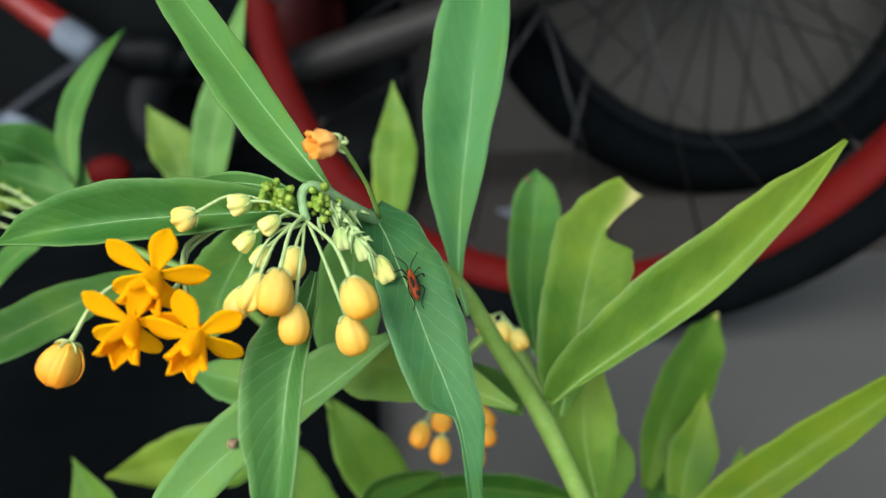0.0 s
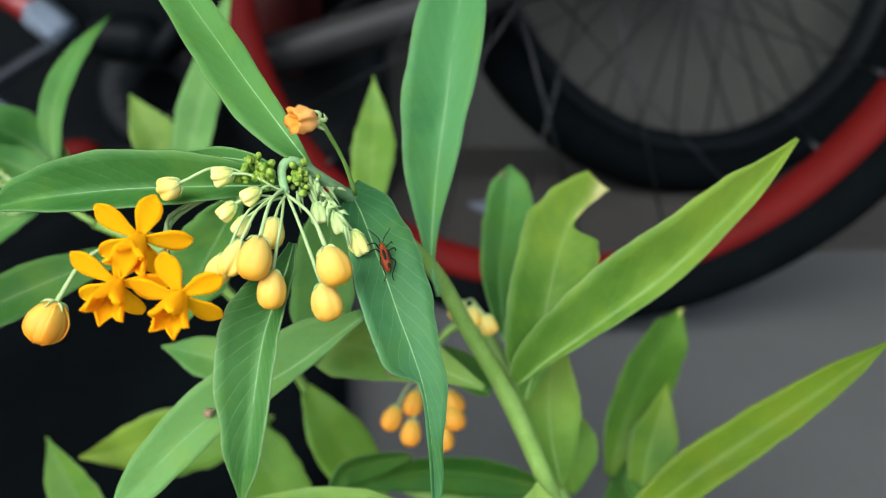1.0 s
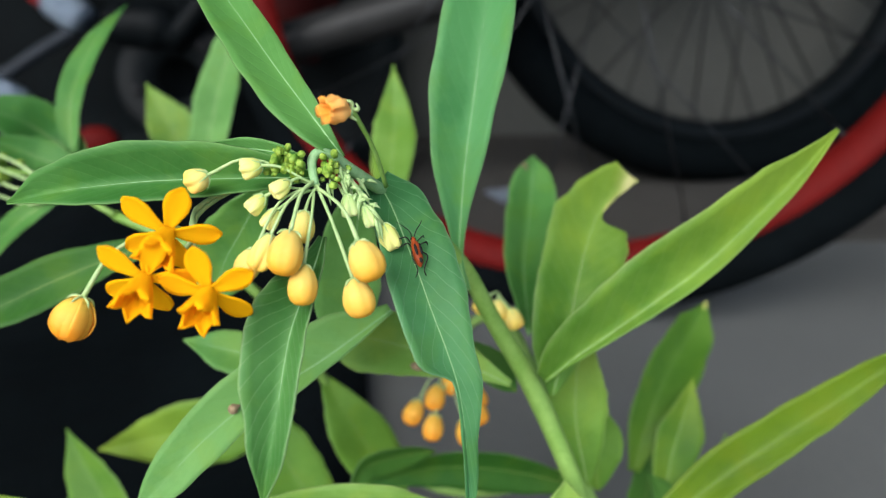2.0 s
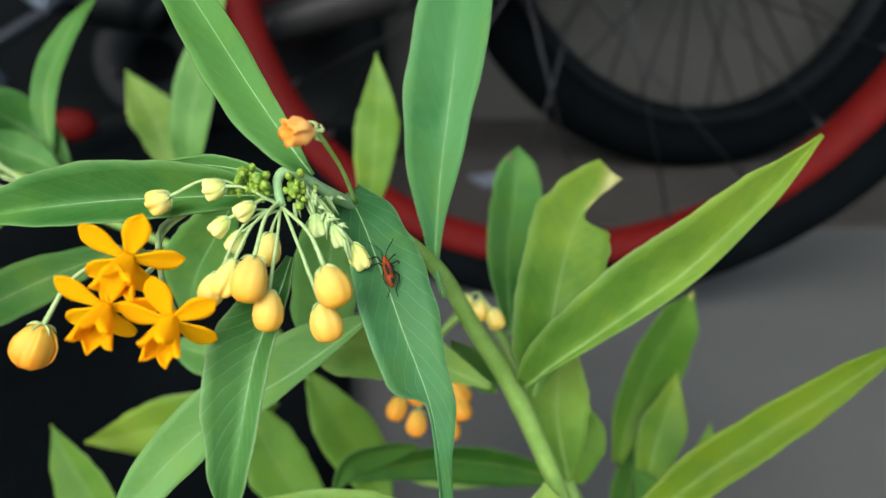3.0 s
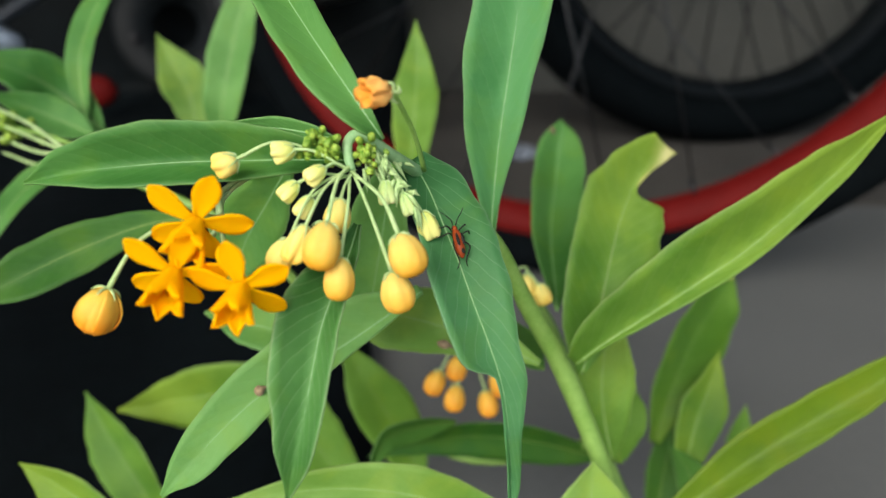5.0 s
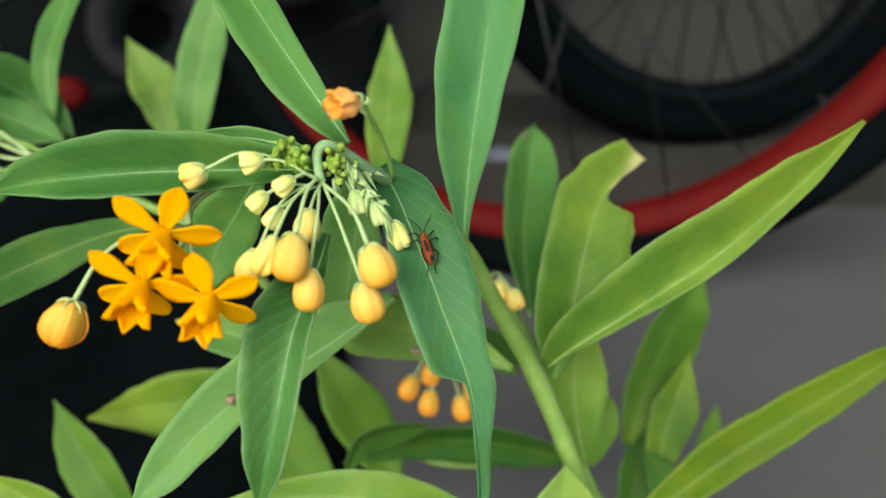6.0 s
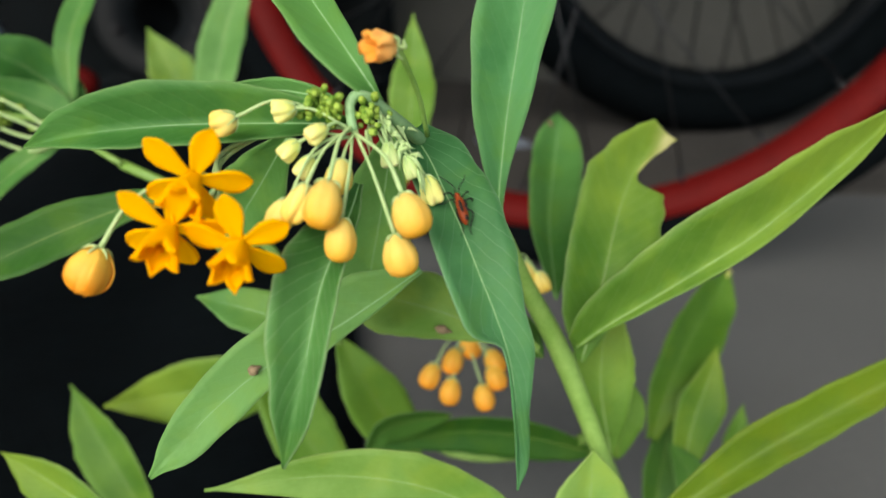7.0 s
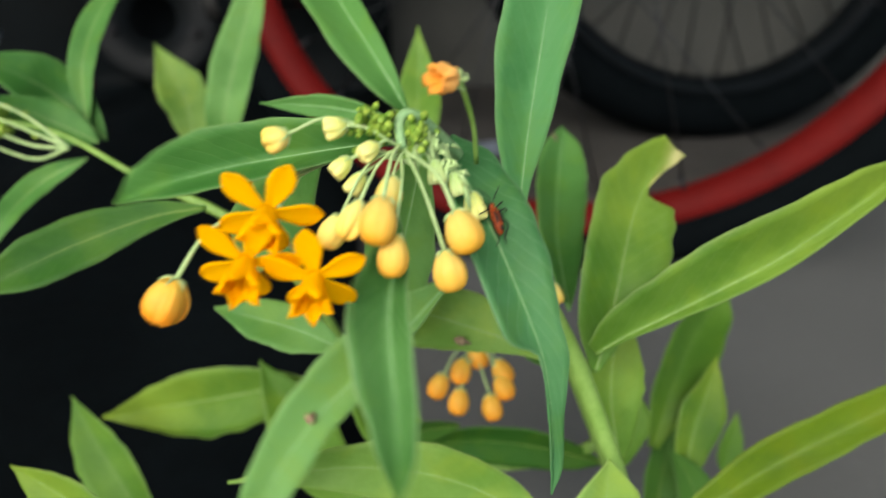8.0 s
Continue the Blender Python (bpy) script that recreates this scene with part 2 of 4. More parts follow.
SPOKE_STEEL = surface("black_spoke", (0.006, 0.006, 0.007), (0.014, 0.014, 0.016), 200, 0.5, metal=0.2, bump=0.05, depth=0.0003, spec=0.2)
DARK_RED = surface("dull_red_plastic", (0.027, 0.0018, 0.0018), (0.045, 0.0036, 0.003), 25, 0.6, bump=0.05, depth=0.0005, spec=0.2)
RED_PAINT = surface("red_paint", (0.196, 0.0084, 0.007), (0.266, 0.0154, 0.0126), 25, 0.35, bump=0.05, depth=0.0005, coat=0.3)
CREAM = surface("cream_leaf", (0.30, 0.34, 0.06), (0.46, 0.47, 0.15), 300, 0.7, bump=0.2, depth=0.0004)
PALE_BLUE = surface("pale_blue_piece", (0.1, 0.12, 0.15), (0.17, 0.195, 0.23), 60, 0.8, bump=0.2)
DARK_SHEET = surface("dark_fill", (0.0016, 0.0024, 0.0028), (0.0034, 0.0055, 0.0066), 9, 0.6, bump=0.3, depth=0.004, spec=0.06)


# ---- building helpers ----
def part(name, bm, material, parent=None, label="", smooth=True):
    me = bpy.data.meshes.new(name)
    bm.normal_update()
    bm.to_mesh(me)
    bm.free()
    me.materials.append(material)
    if smooth:
        me.polygons.foreach_set("use_smooth", [True] * len(me.polygons))
    ob = new(name, me)
    ob.parent = parent
    return tagged(ob, label)


def curve_through(points, n):
    """n + 1 places on a smooth line through the points (Catmull-Rom)."""
    p = [Vector(q) for q in points]
    p = [p[0] * 2 - p[1], *p, p[-1] * 2 - p[-2]]
    out = []
    for i in range(n + 1):
        s = i / n * (len(p) - 3)
        k = min(int(s), len(p) - 4)
        u = s - k
        a, b, c, d = p[k:k + 4]
        out.append(0.5 * ((2 * b) + (c - a) * u + (2 * a - 5 * b + 4 * c - d) * u * u + (3 * b - a - 3 * c + d) * u ** 3))
    return out


def tube(points, radii, sides=8, n=None, bm=None, caps=True):
    """A round bar along a line, its radius running through radii."""
    bm = bm or bmesh.new()
    line = curve_through(points, n) if n else [Vector(q) for q in points]
    rings, side = [], None
    for i, c in enumerate(line):
        way = (line[min(i + 1, len(line) - 1)] - line[max(i - 1, 0)]).normalized()
        side = way.orthogonal() if side is None else side - way * side.dot(way)
        side.normalize()
        other = way.cross(side)
        s = i / (len(line) - 1) * (len(radii) - 1)
        k = min(int(s), len(radii) - 2)
        r = radii[k] + (radii[k + 1] - radii[k]) * (s - k)
        rings.append([bm.verts.new(c + (side * math.cos(a) + other * math.sin(a)) * r) for a in (j * math.tau / sides for j in range(sides))])
    for a, b in zip(rings, rings[1:]):
        for j in range(sides):
            bm.faces.new((a[j], a[(j + 1) % sides], b[(j + 1) % sides], b[j]))
    if caps:
        bm.faces.new(rings[0][::-1])
        bm.faces.new(rings[-1])
    return bm


def lathe(profile, steps=48, bm=None, lobes=0, depth=0.0):
    """Turns (radius, z) pairs about z; lobes press shallow grooves into it. Makes a UV whose v runs along the profile."""
    bm = bm or bmesh.new()
    uv = bm.loops.layers.uv.verify()
    rings = []
    for r, z in profile:
        ring = []
        for j in range(steps):
            a = j / steps * math.tau
            k = 1 - depth * (abs(math.cos(a * lobes / 2)) ** 12) if lobes else 1
            ring.append(bm.verts.new((r * k * math.cos(a), r * k * math.sin(a), z)))
        rings.append(ring)
    last = len(profile) - 1
    for i, (a, b) in enumerate(zip(rings, rings[1:])):
        for j in range(steps):
            face = bm.faces.new((a[j], a[(j + 1) % steps], b[(j + 1) % steps], b[j]))
            for loop, (u, v) in zip(face.loops, ((j, i), (j + 1, i), (j + 1, i + 1), (j, i + 1))):
                loop[uv].uv = (u / steps, v / last)
    return bm


def aimed(at, way, twist=0.0):
    """A pose at a place whose z points along way."""
    return Matrix.Translation(at) @ Vector(way).to_track_quat("Z", "Y").to_matrix().to_4x4() @ Matrix.Rotation(twist, 4, "Z")


def box(size, at=(0, 0, 0), bevel=0.0):
    bm = bmesh.new()
    bmesh.ops.create_cube(bm, size=1, matrix=Matrix.Translation(at) @ Matrix.Diagonal((*size, 1)))
    if bevel:
        bmesh.ops.bevel(bm, geom=bm.edges[:], offset=bevel, segments=2, affect="EDGES")
    return bm


# ---- the setting ----
def sheet_of(name, x0, x1, y0, y1, z, cells, wave, material, label):
    bm = bmesh.new()
    bmesh.ops.create_grid(bm, x_segments=cells, y_segments=cells, size=0.5)
    for v in bm.verts:
        x, y = x0 + (v.co.x + 0.5) * (x1 - x0), y0 + (v.co.y + 0.5) * (y1 - y0)
        v.co = (x, y, z + wave * noise.noise(Vector((x * 2, y * 2, 0))))
    return tagged(part(name, bm, material), label, "floor", kind="structure")


sheet_of("floor", -40, 40, -40, 40, 0.0, 4, 0.0, FLOOR, "plain grey smooth concrete yard floor")
WALL_Y = 1.12
tagged(part("wall_north", box((7.0, 0.15, 2.5), (0, WALL_Y + 0.075, 1.25)), WALL, smooth=False), "grey cement-rendered wall behind the bicycles", "wall", kind="structure")
# dark strip whose colour carries the floor's shade behind the red wheel
tagged(part("shade_strip", box((7.0, WALL_Y - 0.655, 0.006), (0, (WALL_Y + 0.655) / 2, 0.001), 0.002), SHADED_FLOOR, smooth=False), "dark brown strip along the wall, coloured as the shaded floor", "ground", kind="structure")
# unseen slab added overhead so that less sky reaches the bicycles
tagged(part("ceiling", box((7.0, 2.7, 0.06), (0, 0.17, 2.53)), SHADE_ROOF, smooth=False), "unseen dark roof slab added to shade the parked bicycles", "ceiling", kind="structure")


# ---- bicycles ----
def wheel(owner, to_world, rim_in, rim_out, tyre_r, rim_material, spokes, rim_width, spoke_material, fat=1.05, flange=0.026, gauge=0.0010):
    """Rim, tyre, hub and crossed spokes of one wheel; its axle is local z."""
    w = rim_width / 2
    rim = part("rim", lathe([(rim_in, -w * 0.25), (rim_in, w * 0.25), (rim_in + 0.008, w * 0.75), (rim_out - 0.012, w), (rim_out, w), (rim_out, -w), (rim_out - 0.012, -w), (rim_in + 0.008, -w * 0.75), (rim_in, -w * 0.25)], 128), rim_material, owner)
    q = (tyre_r - rim_out) / 2 + 0.004
    c = tyre_r - q
    prof = [(c + q * math.cos(a), q * fat * math.sin(a)) for a in (k / 16 * math.tau for k in range(17))]
    tyre = part("tyre", lathe(prof, 128), RUBBER, owner)
    hub = part("hub", lathe([(0.006, -0.055), (0.012, -0.05), (flange + 0.002, -0.036), (flange + 0.002, -0.032), (0.015, -0.028), (0.015, 0.028), (flange + 0.002, 0.032), (flange + 0.002, 0.036), (0.012, 0.05), (0.006, 0.055)], 32), STEEL, owner)
    made = [rim, tyre, hub]
    span = rim_in + 0.004
    for side in (-1, 1):
        for cross in (-1, 1):
            turn = cross * radians(62)
            foot = Vector((flange * math.cos(turn), flange * math.sin(turn), 0.034 * side))
            bar = tube([foot, (span, 0, 0.004 * side)], [gauge, gauge * 0.9], 6)
            tube([(span - 0.014, -0.0002, 0.0045 * side), (span + 0.002, 0, 0.004 * side)], [0.0016, 0.0020], 6, bm=bar)
            first = part("spoke", bar, spoke_material, owner)
            data = first.data
            count = spokes // 4
            for k in range(count):
                ob = first if k == 0 else new("spoke", data)
                ob.parent = owner
                ob.matrix_basis = Matrix.Rotation((k + (0.25 if cross > 0 else 0.0) + (0.5 if side > 0 else 0.0)) / count * math.tau, 4, "Z")
                made.append(ob)
    for ob in made:
        ob.matrix_basis = to_world @ ob.matrix_basis
    return made


def wheel_pose(centre, yaw, lean):
    """The axle points to the viewer's side: turned by yaw, raised by the lean."""
    y, l = radians(yaw), radians(lean)
    n = Vector((math.sin(y) * math.cos(l), -math.cos(y) * math.cos(l), math.sin(l)))
    x = Vector((math.cos(y), math.sin(y), 0))
    m = Matrix((x, n.cross(x), n)).transposed().to_4x4()
    return Matrix.Translation(centre) @ m


red_bike = tagged(new("bicycle"), "bicycle with a deep red rim and black tyre, leaning", "bicycle")
RED_POSE = wheel_pose((0.1050, 0.6051, 0.3274), -20.4, 18.5)
wheel(red_bike, RED_POSE, 0.2836, 0.3115, 0.340, RED_RIM, 28, 0.026, BRIGHT_SPOKE, 1.05, 0.040, 0.0010)

black_bike = tagged(new("bicycle"), "black bicycle with a wide black rim leaning at the wall", "bicycle")
BLACK_POSE = wheel_pose((0.3580, 0.9489, 0.3440), 12.7, 13.8)
wheel(black_bike, BLACK_POSE, 0.2735, 0.300, 0.3533, BLACK_PAINT, 36, 0.044, SPOKE_STEEL, 1.4, 0.030, 0.0017)
# stays of the black bicycle, running from its axle, and the parts at its crank
AXLE = Vector((0.3580, 0.9489, 0.3440))
part("seat_stay", tube([AXLE, (-0.0060, 0.9500, 0.3900), (-0.3700, 0.9300, 0.4400)], [0.010, 0.011, 0.012], 12, n=14), BLACK_PAINT, black_bike)
part("chain_stay", tube([AXLE + Vector((0, -0.02, -0.012)), (0.0000, 0.9500, 0.3000), (-0.2600, 0.9400, 0.2550), (-0.3600, 0.9400, 0.1800)], [0.012, 0.014, 0.014, 0.016], 12, n=14), BLACK_PAINT, black_bike)
part("frame_tube", tube([(-0.2300, 0.7450, 0.1800), (-0.1753, 0.7400, 0.1938), (0.0071, 0.7400, 0.2435), (0.1500, 0.7380, 0.2830)], [0.020, 0.022, 0.022, 0.020], 20, n=12), GREY_PAINT, black_bike, "grey frame tube")
part("seat_tube", tube([(-0.6392, 0.9933, 0.3249), (-0.5524, 0.9509, 0.2677), (-0.4950, 0.9268, 0.2310)], [0.021, 0.021, 0.021], 20, n=8), RED_PAINT, black_bike)
part("clamp", tube([(-0.4985, 0.9242, 0.2340), (-0.4755, 0.9168, 0.2190), (-0.4575, 0.9115, 0.2070)], [0.0225, 0.0235, 0.0205], 24, n=6), CHROME, black_bike, "scuffed chrome clamp")
part("crank_arm", tube([(-0.6546, 0.8247, 0.0796), (-0.5356, 0.8819, 0.1592), (-0.4527, 0.9266, 0.2104)], [0.0075, 0.0080, 0.0085], 14, n=10), SLATE_PAINT, black_bike)
part("crank_body", tube([(-0.4580, 0.9349, 0.2047), (-0.4251, 0.9456, 0.2022), (-0.3799, 0.9550, 0.1957), (-0.3460, 0.9569, 0.1714)], [0.012, 0.030, 0.034, 0.016], 18, n=16), BLACK_PAINT, black_bike)
ring = part("chain_ring", lathe([(0.030, -0.004), (0.078, -0.003), (0.084, 0.0), (0.078, 0.003), (0.030, 0.004), (0.030, -0.004)], 48), BLACK_PAINT, black_bike)
ring.matrix_basis = aimed((-0.36, 0.94, 0.13), (0.10, -0.95, 0.29))
for k in range(5):
    a = k / 5 * math.tau + 0.9
    bolt = part("bolt", lathe([(0.0, 0.004), (0.006, 0.004), (0.007, 0.002), (0.007, -0.004)], 12), SPOKE_STEEL, black_bike)
    bolt.matrix_basis = aimed((-0.36, 0.94, 0.13), (0.10, -0.95, 0.29)) @ Matrix.Translation((0.055 * math.cos(a), 0.055 * math.sin(a), 0.006))
guard = part("chain_guard", box((0.138, 0.060, 0.24), (0, 0, 0), 0.029), DARK_RED, black_bike)
guard.matrix_basis = pose(-0.2077, 0.9600, 0.2665, -17, 0, 8)
mirror = part("reflector", lathe([(0.0, 0.010), (0.016, 0.009), (0.024, 0.004), (0.026, -0.004), (0.0, -0.006)], 24), RED_RIM, black_bike, "dull red reflector")
mirror.matrix_basis = aimed((-0.4471, 0.8564, 0.0636), (0.25, -0.9, 0.2)) @ Matrix.Diagonal((1.1, 0.8, 1.0, 1.0))
# chrome block added for a crumpled blue-white spot that is not identified
bright_block = part("bright_block", box((0.05, 0.03, 0.026), (0, 0, 0), 0.006), CHROME, black_bike, "scuffed chrome block for an unidentified blue-white spot")
bright_block.matrix_basis = pose(-0.5451, 0.8576, 0.1265, 10, 30, 20)


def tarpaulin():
    """A dark sheet added to fill an unidentified dark area: it lies on the floor in soft folds and goes up behind the
    bicycle, as over something low.
    """
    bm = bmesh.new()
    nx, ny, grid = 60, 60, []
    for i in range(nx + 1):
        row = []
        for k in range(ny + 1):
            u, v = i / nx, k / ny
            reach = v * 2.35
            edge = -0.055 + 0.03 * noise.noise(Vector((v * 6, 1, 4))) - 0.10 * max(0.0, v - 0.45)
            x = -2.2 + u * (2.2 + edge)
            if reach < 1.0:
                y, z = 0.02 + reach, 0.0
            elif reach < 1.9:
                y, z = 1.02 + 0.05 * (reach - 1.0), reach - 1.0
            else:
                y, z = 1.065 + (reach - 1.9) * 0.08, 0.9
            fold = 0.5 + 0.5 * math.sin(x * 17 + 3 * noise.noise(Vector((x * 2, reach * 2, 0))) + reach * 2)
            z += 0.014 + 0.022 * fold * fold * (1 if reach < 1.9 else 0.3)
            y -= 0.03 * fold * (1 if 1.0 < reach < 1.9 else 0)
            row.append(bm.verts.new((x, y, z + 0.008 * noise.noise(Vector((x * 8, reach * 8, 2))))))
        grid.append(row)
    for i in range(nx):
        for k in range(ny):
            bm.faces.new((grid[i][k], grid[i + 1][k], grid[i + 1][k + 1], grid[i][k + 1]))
    ob = tagged(part("tarpaulin", bm, DARK_SHEET), "dark navy sheet in soft folds, added to fill an unidentified dark area", "tarpaulin")
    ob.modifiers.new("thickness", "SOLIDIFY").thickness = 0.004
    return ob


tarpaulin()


def pale_piece():
    """A small crumpled pale blue piece, added for an unidentified pale spot on the floor."""
    bm = bmesh.new()
    bmesh.ops.create_grid(bm, x_segments=10, y_segments=8, size=0.5)
    for v in bm.verts:
        v.co = (v.co.x * 0.055, v.co.y * 0.050, 0.004 + 0.009 * abs(noise.noise(Vector((v.co.x * 4, v.co.y * 4, 9)))))
    ob = tagged(part("pale_piece", bm, PALE_BLUE, smooth=False), "small crumpled pale blue piece on the floor", "paper")
    ob.modifiers.new("thickness", "SOLIDIFY").thickness = 0.0006
    ob.matrix_basis = pose(0.0886, 0.8050, 0.0005, 0, 0, 25)


pale_piece()

# a bright steel block added for an unidentified silvery spot, low above the sheet
part("bright_block", box((0.030, 0.022, 0.030), (-0.3303, 0.4146, 0.0206), 0.007), STEEL, red_bike, "scratched steel block for an unidentified silvery spot")
part("block_post", tube([(-0.3303, 0.4146, 0.0206), (-0.3343, 0.4046, -0.0294)], [0.005, 0.006], 12), STEEL, red_bike)


# ---- the milkweed plant ----
plant = tagged(new("milkweed_plant"), "tropical milkweed with lance-shaped green leaves, yellow buds and orange flowers", "plant", "milkweed plants")
rear = tagged(new("milkweed_plant"), "milkweed with yellow-green leaves and hanging yellow buds behind the flowering stem", "plant", "milkweed plants")
FACE = Vector((0.0, -0.86, 0.5))


def run(pairs, s, soft=True):
    """The value at s of a broken line, its corners rounded."""
    return float(np.mean(np.interp([s - 0.05, s - 0.025, s, s + 0.025, s + 0.05] if soft else [s], [p[0] for p in pairs], [p[1] for p in pairs])))


def blade(points, width, roll=0.0, fold=10.0, peak=0.48, acute=1.75, waver=0.045, curl=0.0, first=None, second=None, rows=36, half=4):
    """A lance-shaped leaf blade and its rib along a smooth line. fold: the rise of both halves from the rib, in degrees; curl: how far the tip rolls over.
    first, second: the run of each half's own width, as (place along the rib, share of the half width), where the halves differ."""
    line = curve_through(points, rows)
    bm, rib = bmesh.new(), []
    uv = bm.loops.layers.uv.verify()
    grid = []
    seed = line[0].x * 900 + line[-1].z * 700
    f0 = math.tan(radians(fold))
    for i, c in enumerate(line):
        s = i / rows
        way = (line[min(i + 1, rows)] - line[max(i - 1, 0)]).normalized()
        normal = (FACE - way * FACE.dot(way)).normalized()
        normal = Matrix.Rotation(radians(roll), 3, way) @ normal
        side = way.cross(normal)
        if s < peak:
            full = max(0.0, 1 - (1 - s / peak) ** 2.1) ** 0.85
        else:
            full = max(0.0, 1 - ((s - peak) / (1 - peak)) ** acute) ** 1.2
        w = width / 2 * max(full, 0.035)
        row = []
        for j in range(-half, half + 1):
            v = j / half
            own = second if v > 0 else first
            ww = width / 2 * max(0.02, run(own, s, rows < 40)) if own and v else w
            # uneven margin, and a blade that waves more towards it
            ww *= 1 + 0.075 * abs(v) * noise.noise(Vector((s * 13 + seed, v * 2.0, seed + 4)))
            ripple = waver * width * (v * v) * (noise.noise(Vector((s * 5 + seed, v * 1.3, seed))) + 0.45 * noise.noise(Vector((s * 12 + seed, v * 1.6, seed + 9))))
            lift = f0 * ww * (abs(v) ** 1.25) + ripple - curl * width * max(0.0, s - 0.78) * 1.6 * (1 if v > 0 else 0.4)
            row.append(bm.verts.new(c + side * (v * ww) + normal * lift))
        grid.append(row)
        rib.append(c + normal * 0.0001)
    for i in range(rows):
        for j in range(2 * half):
            face = bm.faces.new((grid[i][j], grid[i][j + 1], grid[i + 1][j + 1], grid[i + 1][j]))
            for loop, (a, b) in zip(face.loops, ((j, i), (j + 1, i), (j + 1, i + 1), (j, i + 1))):
                loop[uv].uv = (a / (2 * half), b / rows)
    return bm, rib


def leaf(points, width, roll=0.0, fold=10.0, material=None, owner=None, label="", **more):
    bm, rib = blade(points, width, roll, fold, **more)
    ob = part("leaf", bm, material or LEAF_COOL, owner or plant, label)
    solid = ob.modifiers.new("thickness", "SOLIDIFY")
    solid.thickness, solid.offset = 0.00035, 0
    r = max(0.00018, width * (0.0075 if owner is None else 0.0045))
    part("midrib", tube(rib[::2], [r * 1.3, r, r * 0.7, r * 0.25], 6), RIB if material in (LEAF_COOL, LEAF_TEAL, LEAF_VEINED, LEAF_MID, LEAF_PALE) and owner is None else RIB_DULL if material in (LEAF_OLIVE, LEAF_DULL, LEAF_DEEP) else RIB_WARM, ob)
    return ob


UPRIGHT_LEAF = leaf([(0.0132, 0.1455, 0.2084), (0.0112, 0.1480, 0.2168), (0.0118, 0.1530, 0.2280), (0.0131, 0.1580, 0.2405), (0.0153, 0.1650, 0.2538), (0.0176, 0.1720, 0.2697), (0.0207, 0.1820, 0.2854), (0.0234, 0.1880, 0.2982)], 0.0227, 0, 27, LEAF_COOL, first=((0, 0.05), (0.143, 0.07), (0.286, 0.44), (0.429, 0.84), (0.571, 0.98), (0.714, 1.00), (0.857, 0.72), (1, 0.00)), second=((0, 0.05), (0.143, 0.06), (0.286, 0.17), (0.429, 0.45), (0.571, 0.53), (0.714, 0.68), (0.857, 0.54), (1, 0.00)), waver=0.04)
RISING_LEAF = leaf([(-0.0132, 0.1165, 0.2508), (-0.0157, 0.1170, 0.2544), (-0.0207, 0.1220, 0.2600), (-0.0268, 0.1300, 0.2660), (-0.0340, 0.1400, 0.2733), (-0.0429, 0.1520, 0.2824), (-0.0529, 0.1650, 0.2934), (-0.0605, 0.1750, 0.3020)], 0.0139, 10, 23, LEAF_MID, first=((0, 0.04), (0.143, 0.55), (0.286, 0.94), (0.429, 1.00), (0.571, 0.95), (0.714, 0.83), (0.857, 0.59), (1, 0.00)), second=((0, 0.04), (0.143, 0.17), (0.286, 0.35), (0.429, 0.50), (0.571, 0.57), (0.714, 0.57), (0.857, 0.42), (1, 0.00)))
RISING_FOOT = (-0.0134, 0.1165, 0.2522)
HANGING_LEAF = leaf([(-0.0089, 0.1300, 0.2421), (-0.0053, 0.1220, 0.2392), (-0.0021, 0.1145, 0.2343), (0.0005, 0.1090, 0.2300), (0.0032, 0.1035, 0.2244), (0.0059, 0.1000, 0.2183), (0.0083, 0.0965, 0.2116), (0.0096, 0.0930, 0.2030), (0.0103, 0.0905, 0.1932), (0.0100, 0.0890, 0.1884)], 0.0155, -14, 22, LEAF_TEAL, first=((0, 0.37), (0.111, 0.78), (0.222, 0.98), (0.333, 1.00), (0.444, 0.89), (0.556, 0.65), (0.667, 0.55), (0.778, 0.29), (0.889, 0.19), (1, 0.00)), second=((0, 0.44), (0.111, 0.68), (0.222, 0.71), (0.333, 0.83), (0.444, 0.92), (0.556, 0.89), (0.585, 0.78), (0.61, 0.52), (0.635, 0.12), (0.667, 0.08), (0.778, 0.10), (0.889, 0.11), (1, 0.00)), waver=0.06, rows=56)
HANGING_FOOT = (-0.0039, 0.1220, 0.2453)
LONG_FOOT = (-0.0203, 0.1202, 0.2456)
LONG_LEAF = leaf([(-0.0203, 0.1202, 0.2456), (-0.0306, 0.1185, 0.2462), (-0.0405, 0.1170, 0.2465), (-0.0505, 0.1160, 0.2465), (-0.0606, 0.1155, 0.2458), (-0.0704, 0.1160, 0.2444), (-0.0800, 0.1167, 0.2421)], 0.0129, 0, 42, LEAF_MID, first=((0, 0.08), (0.167, 0.49), (0.333, 0.67), (0.5, 0.76), (0.667, 0.71), (0.833, 0.43), (1, 0.00)), second=((0, 0.13), (0.167, 0.68), (0.333, 0.93), (0.5, 1.00), (0.667, 0.90), (0.833, 0.64), (1, 0.00)))
leaf([(-0.0214, 0.1164, 0.2509), (-0.0320, 0.1202, 0.2517), (-0.0451, 0.1235, 0.2513)], 0.0046, -30, 13, LEAF_MID)
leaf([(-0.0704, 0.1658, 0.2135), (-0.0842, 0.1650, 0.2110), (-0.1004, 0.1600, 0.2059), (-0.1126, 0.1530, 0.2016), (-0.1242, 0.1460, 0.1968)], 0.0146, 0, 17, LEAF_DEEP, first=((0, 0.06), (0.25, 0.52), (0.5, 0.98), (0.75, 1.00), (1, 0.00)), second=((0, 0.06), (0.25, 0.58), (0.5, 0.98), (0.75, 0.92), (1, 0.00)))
BLOWN = []
